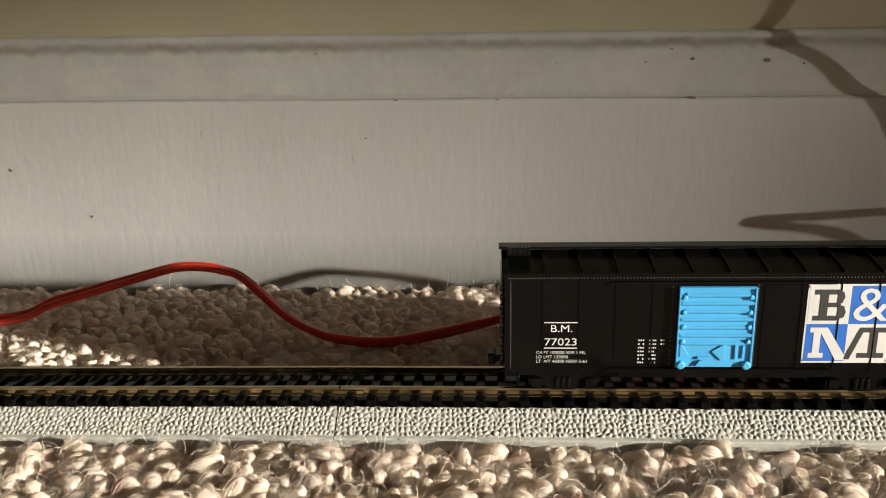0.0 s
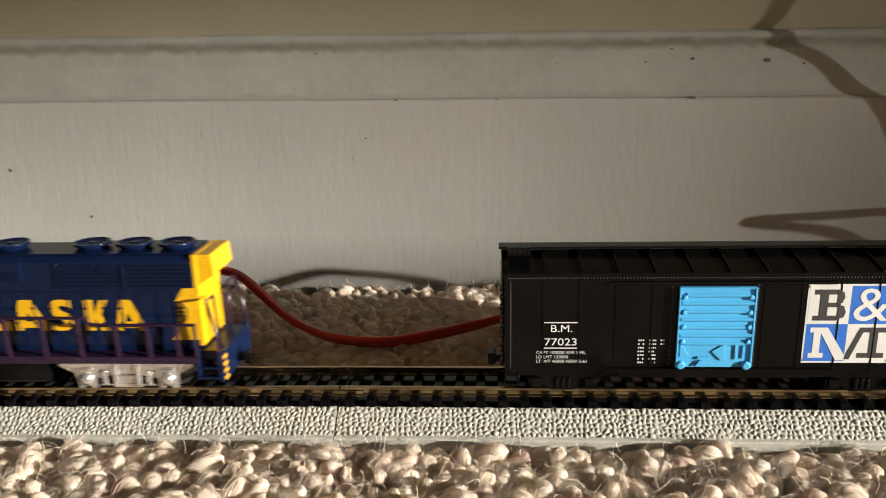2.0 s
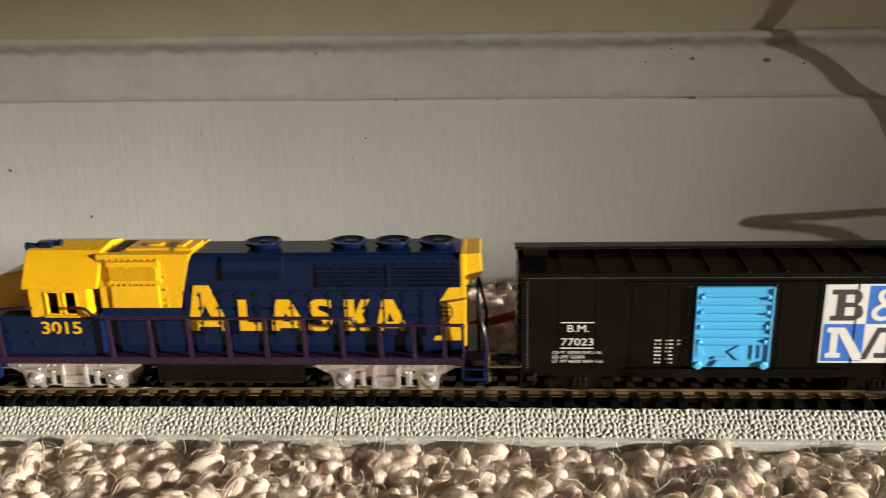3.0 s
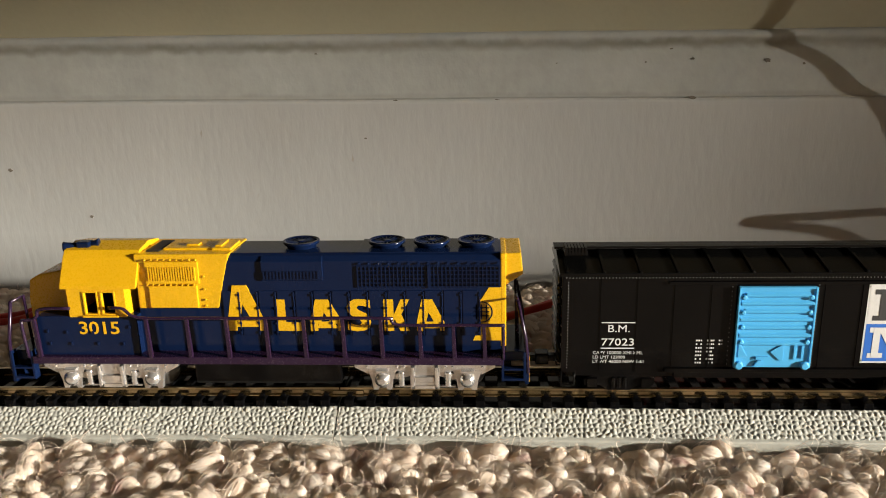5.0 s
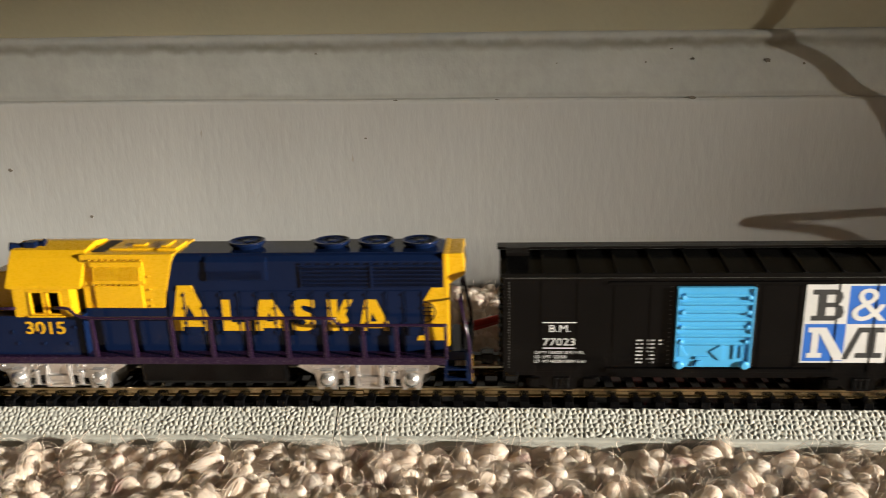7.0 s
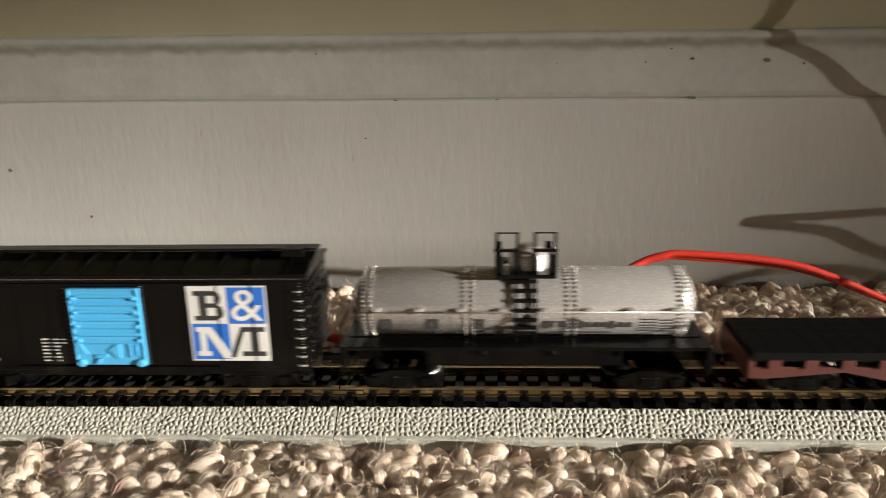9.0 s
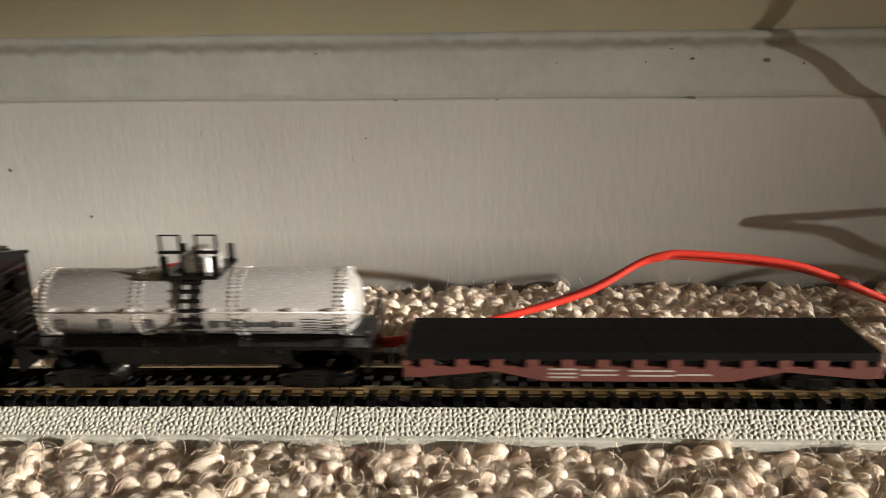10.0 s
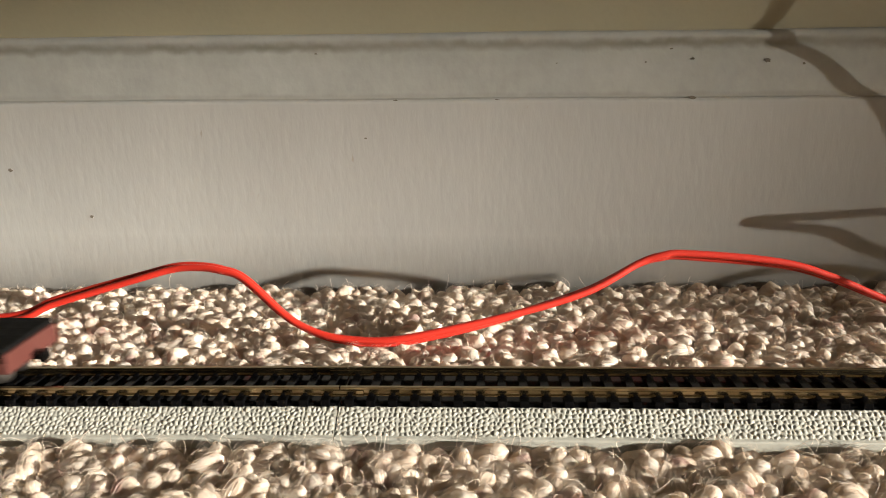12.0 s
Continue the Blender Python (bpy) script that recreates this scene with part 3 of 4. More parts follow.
part("vent_frame", bm, YELLOW, locomotive)
bm = B()
for i in range(19):
    x = -68.4 + i * 0.52
    box(bm, x - 0.13, x + 0.13, -SIDE - 0.85, -SIDE - 0.45, 23.8, 26.6)
part("louvre", bm, YELLOW, locomotive, "yellow vertical vent louvres")
bm = B()
for i in range(9):
    rod(bm, (-69.0 + i * 1.3, -SIDE - 0.75, 28.0), (-69.0 + i * 1.3, -SIDE - 0.2, 28.0), 0.2, 6)
    rod(bm, (-69.0 + i * 1.2, -SIDE - 0.75, 22.8), (-69.0 + i * 1.2, -SIDE - 0.2, 22.8), 0.17, 6)
for z in (24.5, 21.8, 19.6, 18.3):
    rod(bm, (-57.4, -SIDE - 0.45, z), (-57.4, -SIDE, z), 0.2, 6)
part("bolt_row", bm, YELLOW, locomotive)
bm = box(B(), -66.5, -56, -3.0, 2.6, 29.0, 29.5, 0.2)
box(bm, -62.2, -59.6, -1.4, 0.6, 29.5, 29.9, 0.15)
box(bm, -56.3, -52.3, -3.4, 3.0, 29.0, 29.6, 0.2)
box(bm, -55.8, -54.4, -2.6, 2.2, 29.6, 30.0, 0.15)
part("roof_hatch", bm, YELLOW, locomotive)
# no real gap is cut here; a near-black slab gives its shade
part("roof_walkway", box(B(), -69.6, -66.9, -4.2, 4.2, 29.0, 29.35, 0.1), DARK, locomotive, "dark slab standing in for the shaded roof gap")
# cab: side walls with real window openings, a roof with sloping panels
CS = 8.3


def pierced(xs, zs, holes, y0, y1):
    """A wall of grid cells with some left open, in one piece."""
    bm = B()
    made = {}

    def v(i, j, y):
        if (i, j, y) not in made:
            made[i, j, y] = bm.verts.new((xs[i], y, zs[j]))
        return made[i, j, y]

    cells = {(i, j) for i in range(len(xs) - 1) for j in range(len(zs) - 1)} - set(holes)
    for i, j in cells:
        for y in (y0, y1):
            bm.faces.new((v(i, j, y), v(i + 1, j, y), v(i + 1, j + 1, y), v(i, j + 1, y)))
        for di, dj, a, b in ((-1, 0, (i, j), (i, j + 1)), (1, 0, (i + 1, j), (i + 1, j + 1)), (0, -1, (i, j), (i + 1, j)), (0, 1, (i, j + 1), (i + 1, j + 1))):
            if (i + di, j + dj) not in cells:
                bm.faces.new((v(*a, y0), v(*b, y0), v(*b, y1), v(*a, y1)))
    bmesh.ops.recalc_face_normals(bm, faces=list(bm.faces))
    return bm


for y0, y1 in ((-CS, -CS + 0.8), (CS - 0.8, CS)):
    part("cab_wall", pierced((-85.1, -81.6, -78.9, -78.0, -75.3, -73.2), (16.6, 17.3, 21.9, 23.2), ((1, 1), (3, 1)), y0, y1), YELLOW, locomotive, "yellow cab side with two window openings")
bm = B()
for x0, x1 in ((-81.6, -78.9), (-78.0, -75.3)):
    for q in ((x0 - 0.15, x0 + 0.12, 17.2, 22.0), (x1 - 0.12, x1 + 0.15, 17.2, 22.0), (x0, x1, 17.1, 17.35), (x0, x1, 21.85, 22.05)):
        box(bm, q[0], q[1], -CS - 0.22, -CS + 0.1, q[2], q[3])
box(bm, -82.2, -74.8, -CS - 0.5, -CS + 0.1, 16.65, 17.0, 0.1)
part("window_frame", bm, YELLOW, locomotive)
bm = prism(B(), [(-CS + 0.7, 16.6), (-CS + 0.7, 23), (-5.6, 28), (5.6, 28), (CS - 0.7, 23), (CS - 0.7, 16.6)], -85.1, -84.5, "x")
prism(bm, [(-CS + 0.7, 16.6), (-CS + 0.7, 23), (-5.6, 28), (5.6, 28), (CS - 0.7, 23), (CS - 0.7, 16.6)], -73.8, -73.2, "x")
part("cab_end", bm, YELLOW, locomotive)
part("cab_interior", box(B(), -84, -73, 0.5, 6.5, 16.6, 23), DARK, locomotive, "dark cab interior")
roof = [(-CS - 0.25, 22.6), (-CS - 0.15, 23.3), (-5.7, 28.3), (-4.6, 29.7), (0, 30.5), (4.6, 29.7), (5.7, 28.3), (CS + 0.15, 23.3), (CS + 0.25, 22.6), (CS - 0.6, 22.9), (5.2, 27.6), (0, 29.4), (-5.2, 27.6), (-CS + 0.6, 22.9)]
part("cab_roof", prism(B(), roof, -86.3, -70.6, "x", 0.12), YELLOW, locomotive)
bm = box(B(), -84.3, -81.6, -3.6, -1.2, 28.9, 31.0, 0.3)
turned(bm, (-84.0, -2.4, 30.0), (-87.2, -3.0, 29.8), ((0, 0.75), (0.5, 0.8), (0.8, 1.0), (0.97, 1.2), (1, 1.0)), 14)
turned(bm, (-82.2, -2.2, 30.2), (-80.2, -1.8, 30.4), ((0, 0.6), (0.5, 0.66), (0.8, 0.85), (0.97, 1.0), (1, 0.85)), 14)
part("horn", bm, NAVY, locomotive, "dark blue twin air horn")
bm = box(B(), -92.3, -71.4, -CS + 0.05, CS - 0.05, 8.3, 16.75, 0.15)
part("cab_base", bm, NAVY, locomotive)
bm = B()
for x, z in ((-90.2, 13.6), (-86.2, 13.4), (-80.7, 13.3), (-90, 10.9), (-85.5, 10.9), (-80, 10.9), (-74.6, 10.9), (-73.0, 14.5)):
    box(bm, x - 0.22, x + 0.22, -CS - 0.25, -CS + 0.1, z - 0.35, z + 0.35, 0.08)
part("latch", bm, NAVY, locomotive)
nose = [(-95.2, 8.3), (-95.2, 19.5), (-94.6, 23.4), (-92.5, 24.6), (-84.8, 26.0), (-84.8, 8.3)]
part("short_hood", prism(B(), nose, -4.9, 4.9, "y", 0.4), YELLOW, locomotive, "yellow short hood nose")
lettering("3015", -83.5, 12.9, -CS + 0.02, 2.75, 8.3, YELLOW, locomotive, "road_number", 0.012, "yellow road number")

# rear end, in yellow, with its number board hood
bm = box(B(), 1.9, 3.0, -SIDE - 0.08, SIDE + 0.08, 9.5, 28.9, 0.2)
prism(bm, [(2.4, 27.9), (2.2, 28.8), (5.9, 28.9), (6.3, 24.6), (3.0, 22.4)], -SIDE + 0.3, SIDE - 0.3, "y", 0.2)
part("rear_end", bm, YELLOW, locomotive, "bright yellow rear end")
bm = prism(B(), [(2.0, 22.0), (-0.4, 22.0), (-2.6, 18.4), (-2.6, 13.2), (-3.6, 10.8), (2.0, 10.8)], -SIDE - 0.08, -SIDE + 0.1, "y")
part("stripe", bm, YELLOW, locomotive, "yellow end stripe")
turn = turned(B(), (-1.9, -SIDE - 0.02, 16.9), (-1.9, -SIDE - 0.2, 16.9), ((0, 2.55), (1, 2.55)), 32)
part("herald", turn, YELLOW, locomotive, "round yellow emblem")
bm = B()
for r0, r1 in ((2.0, 2.25),):
    for i in range(32):
        a, b = 2 * math.pi * i / 32, 2 * math.pi * (i + 1) / 32
        vs = [(r0 * math.cos(a), r0 * math.sin(a)), (r1 * math.cos(a), r1 * math.sin(a)), (r1 * math.cos(b), r1 * math.sin(b)), (r0 * math.cos(b), r0 * math.sin(b))]
        bm.faces.new([bm.verts.new((-1.9 + p, -SIDE - 0.23, 16.9 + q)) for p, q in vs])
for k in (-1.0, 0.0, 1.0):
    box(bm, -1.9 + k - 0.14, -1.9 + k + 0.14, -SIDE - 0.24, -SIDE - 0.19, 15.3, 18.5)
for z in (16.1, 16.95, 17.8):
    box(bm, -3.5, -0.3, -SIDE - 0.24, -SIDE - 0.19, z - 0.13, z + 0.13)
part("herald_mark", bm, NAVY, locomotive)

# big side letters: first one large, the rest smaller, all slab-shaped
GLYPH = {
    "A": [[(0, 0), (0.23, 0), (0.23, 0.2), (0.34, 0.29), (0.43, 0.59), (0.45, 1), (0.19, 1), (0, 0.29)], [(0.84, 0), (1, 0), (1, 0.27), (0.58, 1), (0.43, 1), (0.43, 0.59), (0.62, 0.29), (0.84, 0.2)], [(0.2, 0.09), (0.86, 0.09), (0.7, 0.3), (0.3, 0.3)]],
    "L": [[(0, 0), (0.3, 0), (0.3, 1), (0, 1)], [(0.3, 0), (1, 0), (1, 0.32), (0.84, 0.28), (0.3, 0.28)]],
    "S": [[(0.98, 0.98), (0.98, 0.72), (0.74, 0.79), (0.5, 0.81), (0.42, 0.74), (0.5, 0.66), (0.8, 0.56), (0.96, 0.42), (1, 0.28), (0.92, 0.1), (0.7, 0.01), (0.4, -0.01), (0.02, 0.03), (0.02, 0.3), (0.3, 0.2), (0.54, 0.19), (0.62, 0.27), (0.54, 0.35), (0.24, 0.46), (0.06, 0.6), (0.02, 0.74), (0.1, 0.91), (0.32, 1), (0.62, 1.01)]],
    "K": [[(0, 0), (0.38, 0), (0.38, 1), (0, 1)], [(0.3, 0.36), (0.56, 0.36), (1, 1), (0.66, 1)], [(0.36, 0.5), (0.6, 0.64), (1, 0), (0.62, 0)]],
}
for ch, x0, x1, z0, z1 in (("A", -53.2, -45.8, 12.9, 22.6), ("L", -43.0, -37.4, 12.9, 19.6), ("A", -36.4, -29.7, 12.9, 19.6), ("S", -28.9, -24.0, 12.9, 19.6), ("K", -21.4, -16.2, 12.9, 19.6), ("A", -14.8, -9.3, 12.9, 19.6)):
    bm = B()
    for i, shape in enumerate(GLYPH[ch]):
        prism(bm, [(x0 + (x1 - x0) * p, z0 + (z1 - z0) * q) for p, q in shape], -SIDE - 0.29 - 0.012 * i, -SIDE - 0.02, "y")
    part("letter", bm, YELLOW, locomotive, "large yellow side letter")

# hood doors with hinges and latches
for i in range(14):
    x = -54.2 + i * 3.72
    if x > -3.4:
        break
    part("hood_door", box(B(), x + 0.24, x + 3.48, -SIDE - 0.24, -SIDE + 0.05, 11.9, 21.4, 0.06), NAVY, locomotive)
    bm = B()
    for z in (20.6, 17.8, 14.6, 12.6):
        box(bm, x + 3.3, x + 3.8, -SIDE - 0.5, -SIDE, z - 0.25, z + 0.25, 0.08)
    rod(bm, (x + 3.6, -SIDE - 0.28, 12.0), (x + 3.6, -SIDE - 0.28, 21.2), 0.13, 6)
    part("hinge", bm, NAVY, locomotive)
# radiator grille: raised wire mesh
part("grille_panel", box(B(), -26.4, 1.6, -SIDE - 0.1, -SIDE + 0.05, 22.2, 26.4), DARK, locomotive)
bm = B()
for i in range(36):
    x = -26.3 + i * 0.797
    box(bm, x - 0.11, x + 0.11, -SIDE - 0.34, -SIDE - 0.05, 22.1, 26.5)
for j in range(6):
    z = 22.2 + j * 0.84
    box(bm, -26.4, 1.7, -SIDE - 0.3, -SIDE - 0.05, z - 0.11, z + 0.11)
box(bm, -12.4, -11.8, -SIDE - 0.52, -SIDE, 22.0, 26.6)
part("grille", bm, NAVY, locomotive, "blue radiator grille mesh")
bm = B()
for i in range(15):
    rod(bm, (-26 + i * 1.95, -SIDE - 0.45, 27.0), (-26 + i * 1.95, -SIDE, 27.0), 0.2, 6)
part("bolt_row", bm, NAVY, locomotive)
part("blower_housing", prism(B(), [(-SIDE - 0.5, 23.6), (-SIDE - 0.5, 27.6), (-SIDE + 0.4, 28.6), (-SIDE + 0.4, 23.6)], -45.6, -33.2, "x", 0.15), NAVY, locomotive, "raised blue air intake housing")
bm = B()
for i in range(17):
    x = -45.0 + i * 0.68
    box(bm, x - 0.14, x + 0.14, -SIDE - 0.72, -SIDE - 0.4, 24.0, 25.6)
part("intake_slats", bm, NAVY, locomotive)


def fan(x, r, parent):
    """A round roof fan: flared ring, hub and radial blades."""
    z0 = 28.8
    ring = turned(B(), (x, 0, z0), (x, 0, z0 + 1.5), ((0, r * 0.8), (0.25, r * 0.8), (0.55, r * 0.96), (0.8, r), (0.98, r), (1.0, r * 0.96), (1.0, r * 0.86), (0.6, r * 0.8), (0.5, 0.02)), 32)
    ob = part("roof_fan", ring, NAVY, parent)
    bm = B()
    for i in range(18):
        a = 2 * math.pi * i / 18
        c, s = math.cos(a), math.sin(a)
        vs = [bm.verts.new((x + c * q - s * w, s * q + c * w, z0 + h)) for q, w, h in ((0.6, -0.06, 1.25), (r * 0.86, -0.1, 1.4), (r * 0.86, 0.1, 1.4), (0.6, 0.06, 1.25))]
        us = [bm.verts.new(v.co - Vector((0, 0, 0.25))) for v in vs]
        bm.faces.new(vs)
        for k in range(4):
            bm.faces.new((vs[k], us[k], us[(k + 1) % 4], vs[(k + 1) % 4]))
    turned(bm, (x, 0, z0 + 0.9), (x, 0, z0 + 1.45), ((0, 0.9), (0.7, 0.9), (1, 0.7)), 14)
    part("fan_blades", bm, NAVY, ob)


for x, r in ((-38.6, 3.7), (-21.0, 3.75), (-11.9, 3.7), (-2.9, 3.75)):
    fan(x, r, locomotive)
bm = box(B(), -26.5, 1.5, -5.2, 5.2, 28.85, 29.05, 0.08)
part("radiator_roof", bm, NAVY, locomotive)

# walkway, railings, steps
part("walkway", box(B(), -93.8, 2.4, -9.4, 9.4, 6.8, 8.4, 0.15), VIOLET, locomotive, "dark violet walkway sill")
for s in (-1, 1):
    y = s * 9.2
    line = [(-94.6, y, 8.2), (-95.0, y, 15.4), (-94.4, y, 16.2), (-92.6, y, 16.4), (-91.5, y, 17.2), (-90.6, y, 18.6), (-84.4, y, 18.8)]
    part("handrail", tube(B(), curve_points(line, 4), 0.34, 8), VIOLET, locomotive)
    line = [(-76.4, y, 18.9), (-73.4, y, 18.7), (-70.6, y, 16.8), (-60, y, 16.7), (-40, y, 16.7), (-21.0, y, 16.7), (-19.6, y, 16.2), (-18.2, y, 15.3), (-10, y, 15.2), (1.6, y, 15.2), (2.3, y, 14.6), (2.35, y, 8)]
    part("handrail", tube(B(), curve_points(line, 3), 0.34, 8), VIOLET, locomotive)
    for x, top in ((-92.2, 16.6), (-69.0, 16.6), (-60.7, 16.7), (-52.7, 16.7), (-44.7, 16.7), (-37.1, 16.7), (-29.3, 16.7), (-21.7, 16.7), (-14.0, 15.2), (-7.4, 15.2), (-1.4, 15.2)):
        bm = prism(B(), [(x - 0.25, 8.2), (x + 0.6, 8.2), (x + 0.3, top), (x - 0.35, top)], y - 0.32, y + 0.32, "y", 0.08)
        part("stanchion", bm, VIOLET, locomotive)
    for x, w in ((-96.3, -1), (4.4, 1)):
        bm = box(B(), x - 2.2, x + 2.2, y - 1.6 if s > 0 else y, y if s > 0 else y + 1.6, 3.4, 3.9, 0.1)
        box(bm, x - 2.2, x + 2.2, y - 1.6 if s > 0 else y, y if s > 0 else y + 1.6, 5.6, 6.0, 0.1)
        box(bm, x - 2.4, x - 1.9, y - 1.7 if s > 0 else y, y if s > 0 else y + 1.7, 3.3, 9.5, 0.1)
        box(bm, x + 1.9, x + 2.4, y - 1.7 if s > 0 else y, y if s > 0 else y + 1.7, 3.3, 9.5, 0.1)
        part("step", bm, NAVY, locomotive, "dark blue boarding steps")
for w, xe in ((-1, -98.2), (1, 6.6)):
    bm = box(B(), min(xe, xe + w * 0.9), max(xe, xe + w * 0.9), -9.0, 9.0, 2.6, 9.0, 0.2)
    box(bm, min(xe, xe - w * 4.6), max(xe, xe - w * 4.6), -7.5, 7.5, 7.0, 9.0, 0.15)
    part("pilot", bm, NAVY, locomotive, "dark blue pilot plate")
    bm = B()
    for s in (-1, 1):
        tube(bm, [(xe + w * 0.7, s * 8.8, 5.0), (xe + w * 0.2, s * 8.8, 12), (xe - w * 1.4, s * 8.7, 20.0)], 0.36, 8)
        tube(bm, [(xe - w * 1.4, s * 8.7, 20.0), (xe - w * 1.5, s * 4.5, 20.0), (xe - w * 1.2, s * 3.5, 9)], 0.3, 8)
    part("end_railing", bm, VIOLET, locomotive)
    bm = B()
    for i in range(4):
        box(bm, min(xe + w * 0.9, xe + w * 1.0), max(xe + w * 0.9, xe + w * 1.0), -8.6, -6.6, 3.0 + i * 1.5, 3.8 + i * 1.5)
    part("warning_stripe", bm, YELLOW, locomotive, "yellow stripes")
coupler(-99.0, -1, locomotive)
coupler(7.4, 1, locomotive)
part("fuel_tank", box(B(), -61, -30.4, -7.3, 7.3, 1.6, 6.7, 0.6), BLACK, locomotive, "black underframe tank")
part("underframe", box(B(), -95, 4, -5.5, 5.5, 4.8, 6.9, 0.2), BLACK, locomotive)

for xc in (-78.3, -13.4):
    for s in (-1, 1):
        y = s * 7.6
        bm = B()
        prism(bm, [(xc - 13.2, 6.5), (xc + 13.2, 6.5), (xc + 13.0, 5.5), (xc + 11.0, 5.2), (xc + 6.0, 5.0), (xc + 3.4, 4.6), (xc - 3.4, 4.6), (xc - 6.0, 5.0), (xc - 11.0, 5.2), (xc - 13.0, 5.5)], y - 0.5, y + 0.5, "y", 0.14)
        for k in (-8.6, 8.6):
            prism(bm, [(xc + k - 3.0, 5.3), (xc + k + 3.0, 5.3), (xc + k + 2.2, 3.0), (xc + k + 1.9, 0.8), (xc + k + 0.9, 0.8), (xc + k + 0.7, 1.3), (xc + k - 0.7, 1.3), (xc + k - 0.9, 0.8), (xc + k - 1.9, 0.8), (xc + k - 2.2, 3.0)], y - 0.5, y + 0.6, "y", 0.14)
            turned(bm, (xc + k, y + s * 0.4, 3.1), (xc + k, y + s * 1.7, 3.1), ((0, 1.55), (0.45, 1.5), (0.55, 1.15), (0.8, 1.05), (1, 0.5)), 18)
            box(bm, xc + k - 1.3, xc + k + 1.3, y + min(0, s * 1.2), y + max(0, s * 1.2), 4.7, 5.3, 0.15)
        for k in (-4.7, 4.7):
            turned(bm, (xc + k, y + s * 0.3, 1.6), (xc + k, y + s * 0.3, 4.9), [(i / 10, 0.75 if i % 2 else 0.55) for i in range(11)], 12)
        for d in (-2.4, 2.4):
            box(bm, xc + d - 0.55, xc + d + 0.55, y - 0.5, y + 0.5, 1.0, 6.4, 0.15)
            box(bm, xc + d - 0.3, xc + d + 0.3, y + min(0, s * 1.1), y + max(0, s * 1.1), 1.6, 6.0, 0.12)
        box(bm, xc - 2.5, xc + 2.5, y - 0.4, y + 0.35, 1.4, 6.3, 0.1)
        for d in (-1, 1):
            prism(bm, [(xc + d * 2.6, 5.2), (xc + d * 6.4, 4.2), (xc + d * 6.6, 3.1), (xc + d * 5.6, 3.0), (xc + d * 2.6, 3.9)], y - 0.35, y + 0.4, "y", 0.1)
            prism(bm, [(xc + d * 11.2, 6.4), (xc + d * 14.2, 6.4), (xc + d * 14.2, 5.7), (xc + d * 11.4, 4.2)], y - 0.45, y + 0.45, "y", 0.1)
        box(bm, xc - 2.8, xc + 2.8, y - 0.5, y + 0.6, 1.0, 1.9, 0.15)
        box(bm, xc - 2.0, xc + 2.0, y + min(0, s * 0.9), y + max(0, s * 0.9), 2.6, 3.9, 0.2)
        box(bm, xc - 6.2, xc + 6.2, y - 0.3, y + 0.3, 1.3, 1.7, 0.1)
        for d in (-11.6, -5.6, -4.2, 4.2, 5.6, 11.6):
            turned(bm, (xc + d, y + s * 0.4, 5.85), (xc + d, y + s * 0.8, 5.85), ((0, 0.32), (1, 0.22)), 8)
        part("truck_frame", bm, CHROME, locomotive, "shiny silver truck side frame")
    part("truck_bolster", box(B(), xc - 2.5, xc + 2.5, -7, 7, 2.5, 5.0, 0.2), BLACK, locomotive)
    for k in (-8.6, 8.6):
        wheelset(xc + k, 3.1, locomotive, "locomotive")

# ---- boxcar ----
X0, X1 = 13.6, 94.4
boxcar = thing("boxcar", (X0 + X1) / 2, 0, 0, "black toy boxcar with a sky-blue door and printed lettering", "toy boxcar", "freight cars")
HW = 9.3
part("body", prism(B(), [(-HW, 5.4), (-HW, 25.2), (HW, 25.2), (HW, 5.4)], X0, X1, "x", 0.15), BLACK, boxcar)
PITCH = 6.92
n = 11
bm = B()
for i in range(1, n + 1):
    x = X0 + 0.6 + i * PITCH
    if X0 + 32.5 < x < X0 + 48:
        continue
    for s in (-1, 1):
        part("panel_seam", box(B(), x - 0.14, x + 0.14, s * HW - 0.14, s * HW + 0.14, 5.8, 24.6), BLACK, boxcar)
rg = random.Random(3)
bm = B()


def rivets(xa, za, xb, zb, step, y=-HW - 0.02):
    m = int(math.hypot(xb - xa, zb - za) / step)
    for i in range(m + 1):
        x, z = xa + (xb - xa) * i / m, za + (zb - za) * i / m
        rod(bm, (x, y + 0.05, z), (x, y - 0.1, z), 0.085, 5)


rivets(X0 + 0.8, 24.9, X1 - 0.8, 24.9, 0.62)
rivets(X0 + 1.2, 6.4, X0 + 1.2, 24.0, 0.6)
rivets(X1 - 1.2, 6.4, X1 - 1.2, 24.0, 0.6)
rivets(X0 + 47.8, 6.4, X0 + 47.8, 24.0, 0.6)
rivets(X0 + 31.9, 6.4, X0 + 31.9, 24.0, 0.9)
# the rivets' highlights are put into their pale colour
part("rivets", bm, GLINT_PRINT, boxcar, "", "stuff")
# roof: sloping panels with raised seams, an eave strip and a running board on top
roof = [(-HW - 0.35, 25.2), (-HW - 0.35, 25.9), (0, 28.0), (HW + 0.35, 25.9), (HW + 0.35, 25.2)]
part("roof", prism(B(), roof, X0 - 0.5, X1 + 0.5, "x", 0.12), DUSTY, boxcar)
for i in range(12):
    x = X0 + 0.9 + i * PITCH
    bm = prism(B(), [(-HW - 0.3, 25.9), (-HW - 0.1, 26.3), (0, 28.45), (HW + 0.1, 26.3), (HW + 0.3, 25.9), (0, 27.9)], x - 0.26, x + 0.26, "x", 0.08)
    part("roof_rib", bm, DUSTY, boxcar)
bm = B()
for k in range(3):
    box(bm, X0 - 1.0, X1 + 1.0, -1.75 + k * 1.2, -0.65 + k * 1.2, 28.5, 29.0, 0.06)
part("running_board", bm, BLACK, boxcar, "black roof running board")
